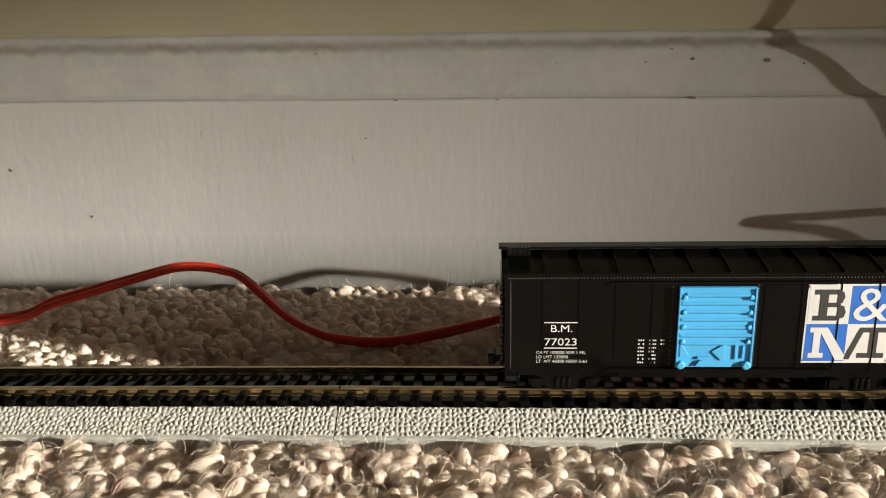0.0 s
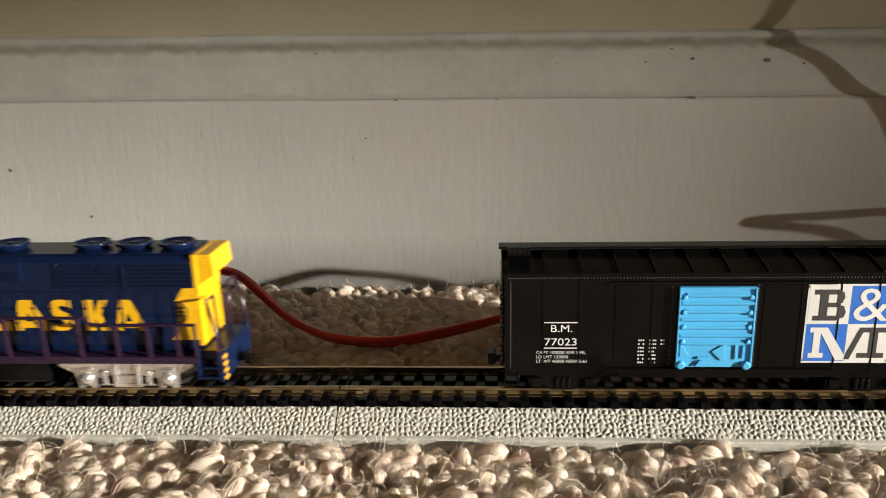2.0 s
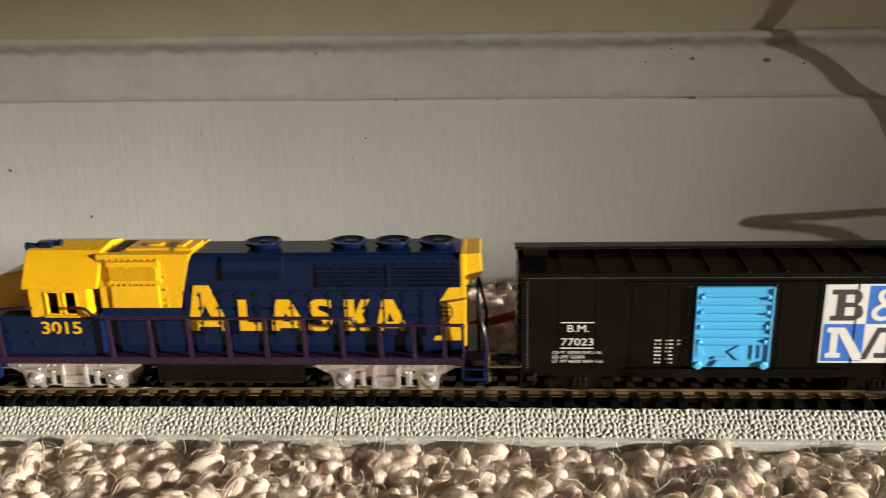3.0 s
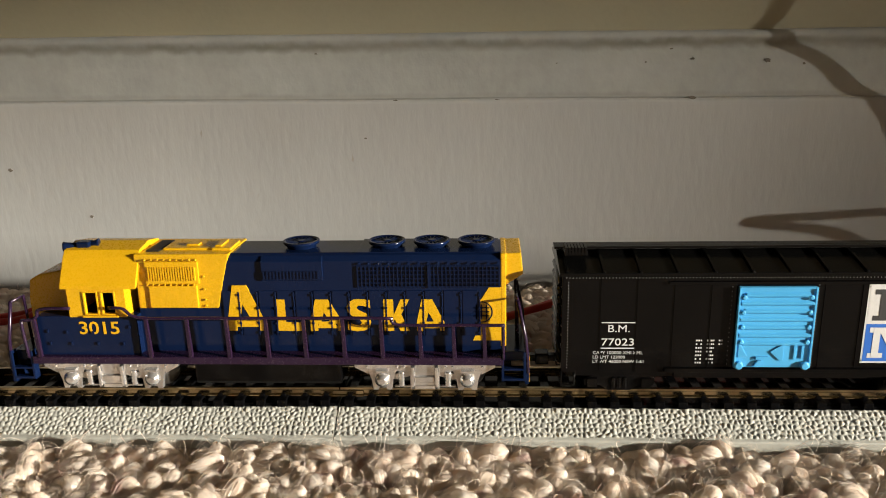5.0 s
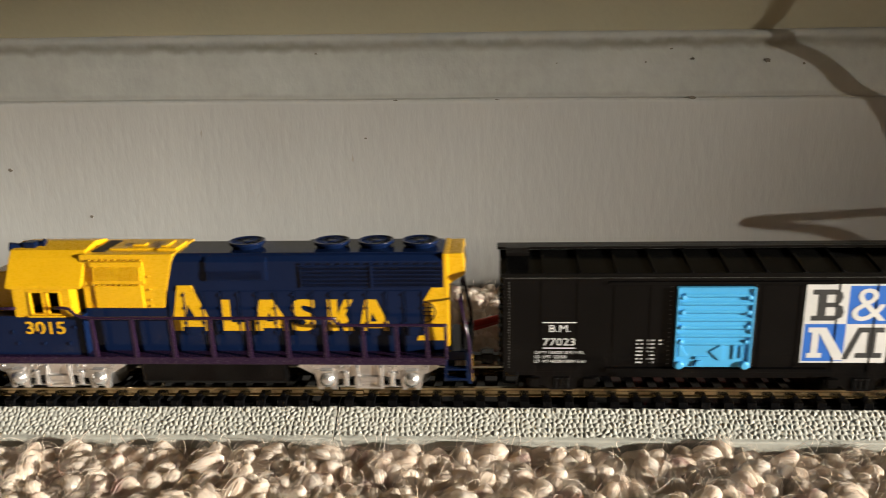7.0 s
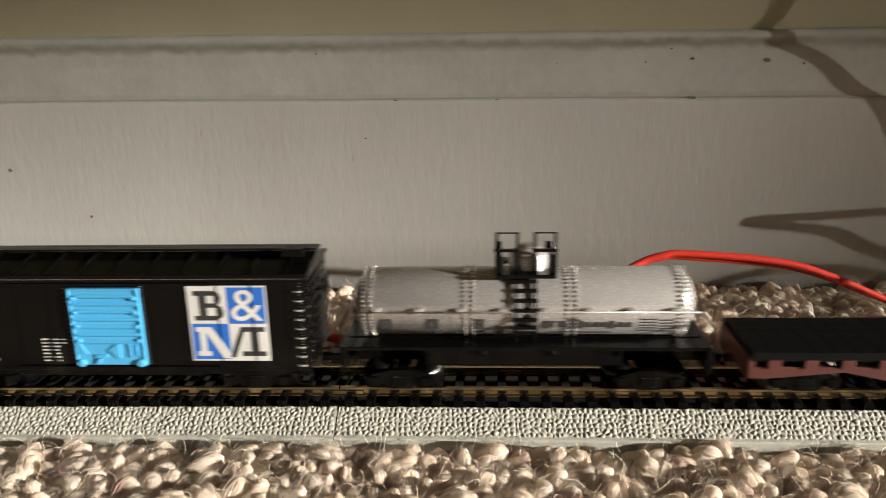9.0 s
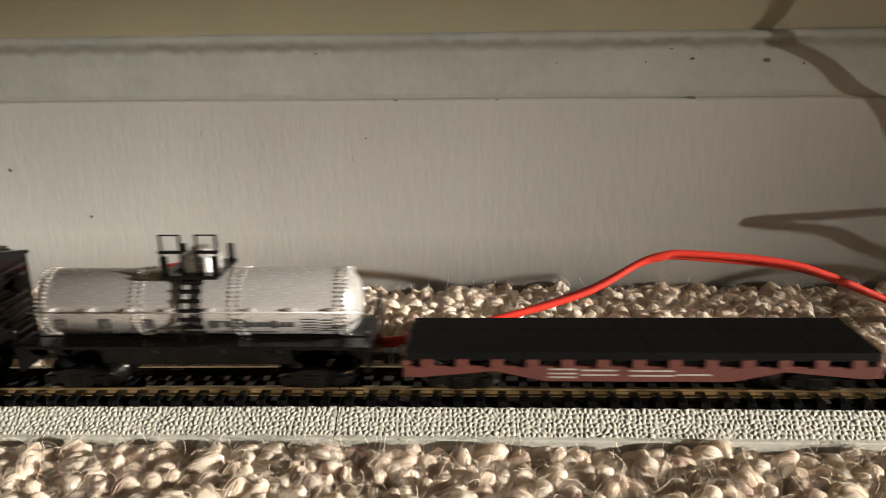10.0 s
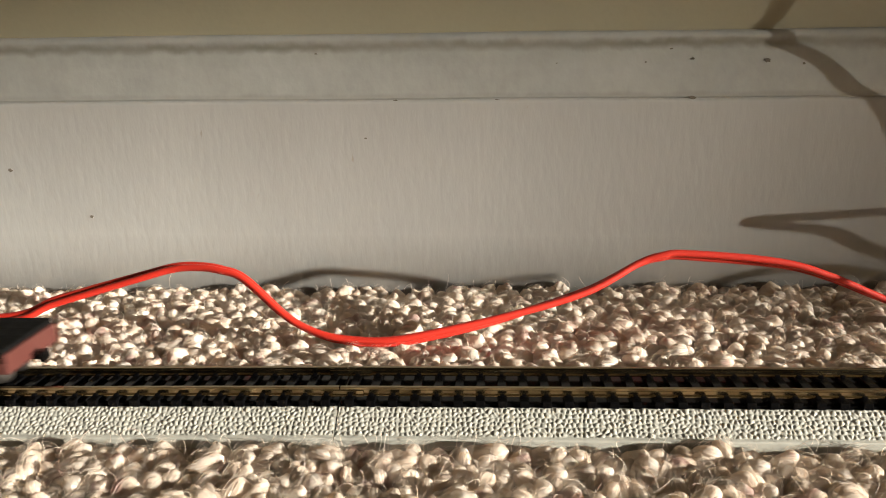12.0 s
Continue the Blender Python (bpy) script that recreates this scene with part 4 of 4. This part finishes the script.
for xe in (X0 + 1.0, X1 - 5.0):
    bm = box(B(), xe - 0.3, xe + 4.1, -5.6, -1.9, 28.2, 28.9, 0.06)
    for k in range(7):
        box(bm, xe + k * 0.62 - 0.2, xe + k * 0.62 + 0.25, -5.8, -1.8, 28.3, 29.9, 0.06)
    part("lateral_board", bm, BLACK, boxcar)
# ends: horizontal corrugations, ladder rungs
for xe, w in ((X0, -1), (X1, 1)):
    bm = B()
    for k in range(9):
        z = 7.0 + k * 2.05
        turned(bm, (xe, -8.0, z), (xe, 8.0, z), ((0, 0.1), (0.06, 0.62), (0.94, 0.62), (1, 0.1)), 8)
    part("end_ribs", bm, BLACK, boxcar)
    for k in range(9):
        z = 6.8 + k * 1.95
        bm = tube(B(), [(xe + w * 0.1, -8.9, z), (xe + w * 0.75, -8.8, z), (xe + w * 0.75, -6.4, z), (xe + w * 0.1, -6.3, z)], 0.17, 6)
        part("ladder_rung", bm, BLACK, boxcar)
        xs = xe - w * 0.9
        bm = tube(B(), [(xs, -HW, z), (xs, -HW - 0.6, z), (xs - w * 1.5, -HW - 0.6, z), (xs - w * 1.5, -HW, z)], 0.15, 6)
        if w > 0:
            # sunward rungs take the pale colour in place of a highlight
            part("ladder_rung", bm, GLINT_PRINT, boxcar, "black ladder rung coloured grey for its sunlit glint")
        else:
            bm.free()
    coupler(xe, w, boxcar)
bm = turned(B(), (X1 + 0.6, 3.5, 20), (X1 + 1.4, 3.5, 20), ((0, 0.5), (0.5, 0.6), (0.51, 2.2), (0.8, 2.2), (1, 1.9)), 20)
part("brake_wheel", bm, BLACK, boxcar)
# door
DX0, DX1, DZ0, DZ1 = 46.6, 60.9, 6.9, 23.2
part("door", box(B(), DX0, DX1, -HW - 0.6, -HW + 0.05, DZ0, DZ1, 0.1), SKYBLUE, boxcar, "bright sky-blue ribbed sliding door")
door = boxcar.children[-1]
bm = B()
for x in (DX0 + 0.15, DX1 - 0.15):
    box(bm, x - 0.2, x + 0.2, -HW - 0.95, -HW - 0.5, DZ0, DZ1, 0.08)
box(bm, DX0, DX1, -HW - 0.9, -HW - 0.5, DZ1 - 0.35, DZ1, 0.08)
part("door_frame", bm, SKYBLUE, door)
for k in range(7):
    z = DZ1 - 1.6 - k * 1.62
    bm = prism(B(), [(-HW - 0.5, z - 0.62), (-HW - 1.0, z - 0.15), (-HW - 1.0, z + 0.2), (-HW - 0.5, z + 0.62)], DX0 + (1.3 if k % 2 == 0 else 0.5), DX1 - (1.2 if k % 2 == 0 else 0.4), "x", 0.08)
    part("door_rib", bm, SKYBLUE, door)
for k in range(4):
    z = DZ1 - 2.0 - k * 3.0
    for x in (DX0 + 1.0, DX1 - 1.0):
        part("door_bolt", turned(B(), (x, -HW - 0.5, z), (x, -HW - 1.15, z), ((0, 0.5), (0.7, 0.5), (1, 0.3)), 12), SKYBLUE, door)
bm = prism(B(), [(DX0 + 0.6, 9.0), (DX0 + 0.6, 12.4), (DX0 + 2.4, 9.3)], -HW - 0.85, -HW - 0.5, "y", 0.1)
prism(bm, [(DX0 + 6.6, 10.2), (DX0 + 9.2, 11.9), (DX0 + 9.2, 8.4), (DX0 + 8.4, 8.4)], -HW - 0.85, -HW - 0.5, "y", 0.1)
box(bm, DX0 + 11.0, DX0 + 11.5, -HW - 0.85, -HW - 0.5, 8.6, 12.2, 0.08)
box(bm, DX0 + 12.4, DX0 + 12.9, -HW - 0.85, -HW - 0.5, 8.8, 11.4, 0.08)
box(bm, DX0 + 4.0, DX0 + 6.4, -HW - 0.95, -HW - 0.5, 8.6, 9.2, 0.08)
prism(bm, [(DX0 + 3.6, 7.2), (DX0 + 4.4, 8.4), (DX0 + 5.2, 8.4), (DX0 + 4.8, 7.2)], -HW - 1.05, -HW - 0.5, "y", 0.1)
part("door_lever", bm, SKYBLUE, door)
for x in (DX0 + 0.9, DX1 - 1.0):
    bm = turned(B(), (x, -HW - 0.5, 7.4), (x, -HW - 1.3, 7.4), ((0, 0.85), (0.7, 0.85), (1, 0.6)), 14)
    part("door_roller", bm, SKYBLUE, door)
bm = box(B(), X0 + 20, X0 + 62, -HW - 0.5, -HW, 5.7, 6.5, 0.1)
box(bm, X0 + 20, X0 + 62, -HW - 0.45, -HW, 23.6, 24.2, 0.1)
part("door_track", bm, BLACK, boxcar)
# printing
YS = -HW - 0.03
lettering("B.M.", 22.6, 13.9, YS, 1.45, 4.1, WHITE_INK, boxcar, "reporting_marks", 0.0, "small white reporting marks")
lettering("77023", 21.4, 11.1, YS, 1.5, 6.2, WHITE_INK, boxcar, "car_number", 0.0, "small white car number")
bm = box(B(), 21.2, 27.7, YS - 0.05, YS, 15.75, 15.95)
box(bm, 21.2, 27.7, YS - 0.05, YS, 10.45, 10.65)
part("print_rule", bm, WHITE_INK, boxcar)
for k, (s, w) in enumerate((("CAPY 100000 XMI XML", 9.6), ("LD LMT 123000", 6.2), ("LT WT 46000 NEW 5-61", 9.8))):
    lettering(s, 19.8, 9.3 - k * 0.92, YS, 0.62, w, WHITE_INK, boxcar, "capacity_data", 0.0)
bm = B()
for k in range(7):
    z = 12.2 - k * 0.77
    for x, w in ((39.4, 0.3), (39.85, 0.3), (40.3, 0.25), (41.5, 0.28), (41.9, 0.2), (42.25, 0.28), (42.65, 0.2), (43.7, 0.3), (44.2, 0.2)):
        if (x < 43.5 or k < 2) and rg.random() < 0.9:
            box(bm, x, x + w, YS - 0.05, YS, z - 0.16, z + 0.16)
part("dimension_data", bm, WHITE_INK, boxcar, "rows of small white print")
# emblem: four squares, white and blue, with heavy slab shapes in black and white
EX, EZ, ES = 70.8, 8.0, 7.6
bm = box(B(), EX, EX + ES, YS - 0.06, YS, EZ + ES, EZ + 2 * ES)
box(bm, EX + ES, EX + 2 * ES, YS - 0.06, YS, EZ, EZ + ES)
part("emblem_white", bm, WHITE_INK, boxcar, "white emblem squares")
bm = box(B(), EX + ES, EX + 2 * ES, YS - 0.06, YS, EZ + ES, EZ + 2 * ES)
box(bm, EX, EX + ES, YS - 0.06, YS, EZ, EZ + ES)
part("emblem_blue", bm, BLUE_INK, boxcar, "blue emblem squares")
bm = B()
for x, z, w, hh in ((0, 2 * ES, 2 * ES, 0.0), (0, 0, 2 * ES, 0.0)):
    box(bm, EX - 0.35, EX + 2 * ES + 0.35, YS - 0.04, YS, EZ + z - 0.35, EZ + z + 0.35)
box(bm, EX - 0.35, EX, YS - 0.04, YS, EZ, EZ + 2 * ES)
box(bm, EX + 2 * ES, EX + 2 * ES + 0.35, YS - 0.04, YS, EZ, EZ + 2 * ES)
part("emblem_border", bm, WHITE_INK, boxcar)


def strokes(shapes, mat, name):
    bm = B()
    for i, s in enumerate(shapes):
        prism(bm, [(EX + a, EZ + b) for a, b in s], YS - 0.09 - 0.008 * i, YS - 0.02, "y")
    part(name, bm, mat, boxcar)


def bar(a, b, c, d):
    return [(a, b), (c, b), (c, d), (a, d)]


E2 = ES
strokes([bar(0.9, E2 + 0.7, 5.3, E2 + 1.7), bar(0.9, E2 + 5.9, 5.3, E2 + 6.9), bar(2.0, E2 + 0.7, 3.5, E2 + 6.9), bar(3.5, E2 + 3.4, 5.4, E2 + 4.3),
         [(5.0, E2 + 0.7), (6.6, E2 + 1.4), (6.9, E2 + 2.4), (6.5, E2 + 3.6), (5.4, E2 + 3.9), (5.4, E2 + 1.7)], [(5.0, E2 + 6.9), (6.2, E2 + 6.4), (6.5, E2 + 5.4), (6.1, E2 + 4.3), (5.2, E2 + 3.8), (5.2, E2 + 5.9)]], DARK_INK, "emblem_dark_shape")
strokes([bar(E2 + 2.3, 0.7, E2 + 7.2, 1.7), bar(E2 + 2.3, 5.9, E2 + 7.2, 6.9), bar(E2 + 4.3, 0.7, E2 + 5.8, 6.9), [(E2 - 0.2, 0.4), (E2 + 0.9, 0.4), (E2 + 3.4, 6.9), (E2 + 2.4, 6.9)]], DARK_INK, "emblem_dark_shape")
strokes([bar(0.8, 0.7, 3.6, 1.7), bar(0.8, 5.9, 3.2, 6.9), bar(1.5, 0.7, 2.8, 6.9), [(2.2, 6.9), (4.0, 6.9), (E2, 1.2), (E2, 0.2), (6.0, 0.2)]], WHITE_INK, "emblem_light_shape")
lettering("&", EX + E2 + 0.7, EZ + E2 + 0.6, YS - 0.06, 6.5, 6.4, WHITE_INK, boxcar, "emblem_light_shape", 0.0)
# sills, steps, trucks
bm = box(B(), X0 + 1, X1 - 1, -HW + 0.6, HW - 0.6, 4.4, 5.5, 0.1)
box(bm, X0 + 22, X1 - 22, -HW + 0.1, -HW + 0.9, 4.3, 5.6, 0.1)
part("underframe", bm, BLACK, boxcar)
for x in (X0 + 1.4, X1 - 1.4):
    for s in (-1, 1):
        bm = tube(B(), [(x - 1.3, s * (HW - 0.2), 5.6), (x - 1.3, s * (HW - 0.2), 2.6), (x + 1.3, s * (HW - 0.2), 2.6), (x + 1.3, s * (HW - 0.2), 5.6)], 0.25, 6)
        part("stirrup", bm, BLACK, boxcar)
for xc in (X0 + 11.6, X1 - 11.6):
    freight_truck(xc, boxcar, BLACK, 5.3)
    for k in (-5.3, 5.3):
        wheelset(xc + k, 2.6, boxcar, "cars", BLACK)

# ---- tank car ----
T0, T1, TZ, TR = 105.2, 168.6, 17.2, 7.0
tank_car = thing("tank_car", (T0 + T1) / 2, 0, 0, "silver toy tank car with riveted bands on a black frame", "toy tank car", "freight cars")
LT = T1 - T0
part("tank", turned(B(), (T0 - 2.8, 0, TZ), (T1 + 2.8, 0, TZ), [(k, TR * q) for k, q in ((0, 0.02), (0.004, 0.38), (0.013, 0.64), (0.027, 0.84), (0.042, 0.95), (0.055, 1), (0.945, 1), (0.958, 0.95), (0.973, 0.84), (0.987, 0.64), (0.996, 0.38), (1, 0.02))], 48), SILVER, tank_car, "silver painted riveted tank")
tank = tank_car.children[-1]
for xb in (T0 + 0.6, T0 + 20.9, T0 + 41.2, T1 - 0.6):
    bm = B()
    for k in range(25):
        a = math.pi * (0.02 + 0.96 * k / 24)
        for d in (-0.8, 0.8):
            c = Vector((xb + d, -math.cos(a) * TR, TZ + math.sin(a) * TR))
            o = Vector((0, -math.cos(a), math.sin(a)))
            rod(bm, c - o * 0.1, c + o * 0.26, 0.27, 6)
            lo = Vector((xb + d, -math.cos(a) * TR, TZ - math.sin(a) * TR))
            if lo.z > 10.5 and lo.y < 0:
                o2 = Vector((0, -math.cos(a), -math.sin(a)))
                rod(bm, lo - o2 * 0.1, lo + o2 * 0.26, 0.27, 6)
    part("rivet_band", bm, CHROME, tank)
for s in (-1, 1):
    bm = tube(B(), [(T0 - 2, s * (TR + 0.6), TZ + 0.1), (T1 + 2.4, s * (TR + 0.6), TZ + 0.1)], 0.22, 8)
    part("side_handrail", bm, SILVER, tank_car, "silver tank handrail")
    for k in range(8):
        x = T0 + 2.6 + k * 8.35
        part("handrail_post", box(B(), x - 0.8, x + 0.8, s * TR - 0.75, s * TR + 0.75, TZ - 0.25, TZ + 0.9, 0.2), SILVER, tank_car)
# dome, platform with guard rails, ladder
XD = 137.3
part("dome", turned(B(), (XD + 0.8, 0, TZ + 5.5), (XD + 0.8, 0, 28.6), ((0, 4.2), (0.12, 4.0), (0.75, 4.0), (0.85, 3.8), (0.95, 2.6), (1, 1.2)), 28), SILVER, tank_car)
part("dome_cap", turned(B(), (XD + 0.8, 0, 28.2), (XD + 0.8, 0, 29.4), ((0, 2.4), (0.5, 2.3), (0.8, 1.8), (1, 0.6)), 20), CHROME, tank_car)
bm = B()
for s in (-1, 1):
    y0, y1 = (-6.4, -3.8) if s < 0 else (3.8, 6.4)
    box(bm, XD - 6.0, XD + 6.0, y0, y1, 23.8, 24.6, 0.1)
    for x0 in (XD - 5.9, XD + 4.5):
        prism(bm, [(x0, 24.4), (x0 + 1.4, 24.4), (x0 + 1.4, 28.3), (x0, 28.3)], y0 + 0.9, y1 - 0.9, "y", 0.1)
box(bm, XD - 6.0, XD - 3.9, -6.0, 6.0, 23.8, 24.6, 0.1)
box(bm, XD + 3.9, XD + 6.0, -6.0, 6.0, 23.8, 24.6, 0.1)
part("platform", bm, BLACK, tank_car, "black dome platform")
for x0, x1 in ((XD - 5.6, XD - 1.6), (XD + 1.8, XD + 5.8)):
    for y in (-5.0,):
        bm = tube(B(), [(x0, y, 24.4), (x0, y, 32.7), (x1, y, 32.7), (x1, y, 24.4)], 0.36, 8)
        box(bm, x0 - 0.6, x1 + 0.5, y - 0.4, y + 0.4, 28.9, 29.5, 0.1)
        part("guard_rail", bm, BLACK, tank_car)
for s in (-1, 1):
    for x in (XD - 1.9, XD + 1.9):
        pts = [(x, s * (TR + 0.55) * math.cos(a), TZ + (TR + 0.55) * math.sin(a)) for a in (1.15 - i * 0.2 for i in range(8))] + [(x, s * (TR + 1.0), 11.2)]
        part("ladder_rail", tube(B(), pts, 0.3, 6), BLACK, tank_car)
    for i in range(8):
        a = 1.1 - i * 0.26
        c, q = s * (TR + 0.6) * math.cos(a), TZ + (TR + 0.6) * math.sin(a)
        if q > 11:
            part("ladder_rung", box(B(), XD - 2.4, XD + 2.4, c - 0.3, c + 0.3, q - 0.38, q + 0.38, 0.1), BLACK, tank_car)
# printing on the tank, too small to read
bm = B()


def tank_print(x, z, w, hh):
    m = max(1, round(hh / 0.3))
    for k in range(m):
        c = z - hh / 2 + hh * (k + 0.5) / m
        y = -math.sqrt(TR ** 2 - (c - TZ) ** 2)
        box(bm, x, x + w, y - 0.13, y + 0.2, c - hh / m / 2, c + hh / m / 2)


for k, w in enumerate((2.2, 2.2, 2.0, 2.2, 2.2)):
    x = T0 + 3.2 + k * 9.3
    for d in (0, w - 0.7):
        tank_print(x + d, 14.4, 0.85, 2.4)
    tank_print(x, 15.35, w, 0.5)
    tank_print(x, 13.45 if k % 2 else 14.4, w, 0.5)
    tank_print(T0 + 14 + k * 4.0, 12.2, 1.7, 0.8)
for k, w in enumerate((1.3, 0.5, 1.2, 0.7, 1.4, 1.0, 1.2, 1.1, 1.0, 1.0, 1.1)):
    tank_print(T0 + 35.6 + k * 1.62, 14.3, w, 1.2 if k % 4 else 1.9)
tank_print(T0 + 35.6, 15.0, 7.0, 0.3)
tank_print(T0 + 43.6, 13.9, 9.0, 0.3)
for k in range(5):
    tank_print(T0 + 54.5, 15.6 - k * 0.7, 3.2, 0.25)
    tank_print(T0 + 58.4, 15.4 - k * 0.7, 2.6, 0.25)
tank_print(T0 + 37, 12.2, 12, 0.35)
part("tank_lettering", bm, DARK_INK, tank, "rows of small black print")
bm = box(B(), T0 - 4.8, T1 + 4.8, -8.4, 8.4, 9.5, 10.2, 0.12)
box(bm, T0 - 4.4, T1 + 4.4, -3.0, 3.0, 5.2, 10.4, 0.15)
part("running_board", bm, BLACK, tank_car)
bm = B()
for x in (T0 + 2, T0 + 12, T0 + 24, T0 + 38, T0 + 50, T1 - 2):
    prism(bm, [(-8.2, 9.6), (8.2, 9.6), (7.2, 8.0), (3, 5.6), (-3, 5.6), (-7.2, 8.0)], x - 0.7, x + 0.7, "x", 0.1)
box(bm, T0 - 5.0, T0 - 3.8, -8.8, 8.8, 4.8, 10.3, 0.15)
box(bm, T1 + 3.8, T1 + 5.0, -8.8, 8.8, 4.8, 10.3, 0.15)
box(bm, T0 + 12, T1 - 12, -6.8, 6.8, 5.6, 9.8, 0.3)
part("bolster_frame", bm, BLACK, tank_car)
for x in (T0 - 4.7, T1 + 4.7):
    bm = tube(B(), [(x, -8.6, 11), (x, -8.6, 14.6), (x, 8.6, 14.6), (x, 8.6, 11)], 0.28, 6)
    part("end_railing", bm, BLACK, tank_car)
coupler(T0 - 4.6, -1, tank_car)
coupler(T1 + 4.6, 1, tank_car)
for xc in (T0 + 7.0, T1 - 7.0):
    freight_truck(xc, tank_car, BLACK, 5.3)
    for k in (-5.3, 5.3):
        wheelset(xc + k, 2.6, tank_car, "cars", BLACK)

# ---- flat car ----
F0, F1 = 180.4, 272.6
flat_car = thing("flat_car", (F0 + F1) / 2, 0, 0, "brown toy flat car with a bare black deck", "toy flat car", "freight cars")
part("deck", box(B(), F0 + 0.4, F1 - 0.4, -9.55, 9.55, 7.9, 9.6, 0.12), DECK, flat_car, "black plank deck")
deck = flat_car.children[-1]
for k in range(23):
    x = F0 + 2.2 + k * 3.98
    if k == 0:
        plank = part("plank", box(B(), F0 + 0.5, F0 + 4.38, -9.5, 9.5, 9.6, 9.75, 0.05), DECK, deck)
    else:
        share(plank, k * 3.98)
sill = [(F0, 6.7), (F1, 6.7), (F1, 4.4), (F1 - 3, 4.2), (F1 - 18, 5.6), (F1 - 28, 3.5), (F0 + 28, 3.5), (F0 + 18, 5.6), (F0 + 3, 4.2), (F0, 4.4)]
for s in (-1, 1):
    part("side_sill", prism(B(), sill, s * 9.0 - 0.45, s * 9.0 + 0.45, "y", 0.1), BROWN, flat_car, "brown fishbelly side sill")
    for k in range(13):
        x = F0 + 4.6 + k * 6.92
        bm = box(B(), x - 1.25, x + 1.25, s * 9.45 - 0.5, s * 9.45 + 0.5, 6.5, 8.3, 0.15)
        part("stake_pocket", bm, BROWN, flat_car)
part("end_sill", box(B(), F0 - 0.3, F0 + 1.0, -9.3, 9.3, 4.2, 8.6, 0.15), BROWN, flat_car)
part("end_sill", box(B(), F1 - 1.0, F1 + 0.3, -9.3, 9.3, 4.2, 8.6, 0.15), BROWN, flat_car)
part("centre_sill", box(B(), F0, F1, -2.5, 2.5, 3.8, 8.5, 0.15), BLACK, flat_car)
bm = B()
for x, w, zs in ((F0 + 28.6, 5.6, (6.1, 5.2, 4.4)), (F0 + 35.0, 7.2, (5.9, 4.9)), (F0 + 44.4, 8.6, (5.8, 4.8)), (F0 + 53.4, 6.8, (5.0,))):
    for z in zs:
        box(bm, x, x + w, -9.52, -9.44, z - 0.17, z + 0.17)
part("sill_lettering", bm, GLINT_PRINT, flat_car, "rows of small white print")
coupler(F0 - 0.2, -1, flat_car)
coupler(F1 + 0.2, 1, flat_car)
for xc in (F0 + 11.2, F1 - 11.2):
    freight_truck(xc, flat_car, DUSTY, 5.3)
    for k in (-5.3, 5.3):
        wheelset(xc + k, 2.6, flat_car, "cars")


# ---- what moves ----
def shift_table(rows):
    def at(t):
        for (a, u), (b, w) in zip(rows, rows[1:]):
            if t <= b:
                return u + (w - u) * (t - a) / (b - a)
        return rows[-1][1]
    return at


CARS = [(0.0, -11.0), (2.83, -11.0), (2.9, -9.8), (3.0, -7.8), (3.1, -3.7), (3.2, -1.2), (3.3, -0.3), (3.4, 0.0), (6.53, 0.0), (6.6, -0.4), (6.7, -2.2), (6.8, -4.8), (6.9, -7.8), (7.0, -11.3), (7.1, -15.2),
        (7.2, -20.0), (7.5, -37.4), (8.0, -67.3), (8.5, -98.2), (8.8, -117.7), (9.0, -130.5), (9.5, -162.3), (9.8, -183.4), (10.0, -197.8), (10.5, -237.0), (11.0, -275.2), (11.2, -292.2), (11.5, -320.4), (11.8, -351.2), (12.0, -372.5)]
LOCO = [(0.0, -181.0), (0.5, -151.2), (1.0, -121.4), (1.5, -91.5), (2.0, -61.7), (2.5, -32.3), (2.7, -20.6), (2.8, -15.0), (2.9, -11.0), (3.0, -7.9), (3.1, -3.9)] + CARS[5:14] + [(t, d - min(1.5, (t - 7.0) * 9)) for t, d in CARS[14:]]


def motions():
    for ob, rows in ((locomotive, LOCO), (boxcar, CARS), (tank_car, CARS), (flat_car, CARS)):
        home = ob.location.copy()
        walk(ob, [(t, pose(home.x + d * MM, home.y, home.z)) for t, d in rows])
    # wheels roll with their cars
    for rows, sets in ((LOCO, WHEELS["locomotive"]), (CARS, WHEELS["cars"])):
        at = shift_table(rows)
        for ob, r in sets:
            home = ob.location.copy()
            steps = [i * 0.1 / 3 for i in range(0, 361)]
            walk(ob, [(t, pose(home.x, home.y, home.z, 0, math.degrees(at(t) / r), 0)) for t in steps])


motions()
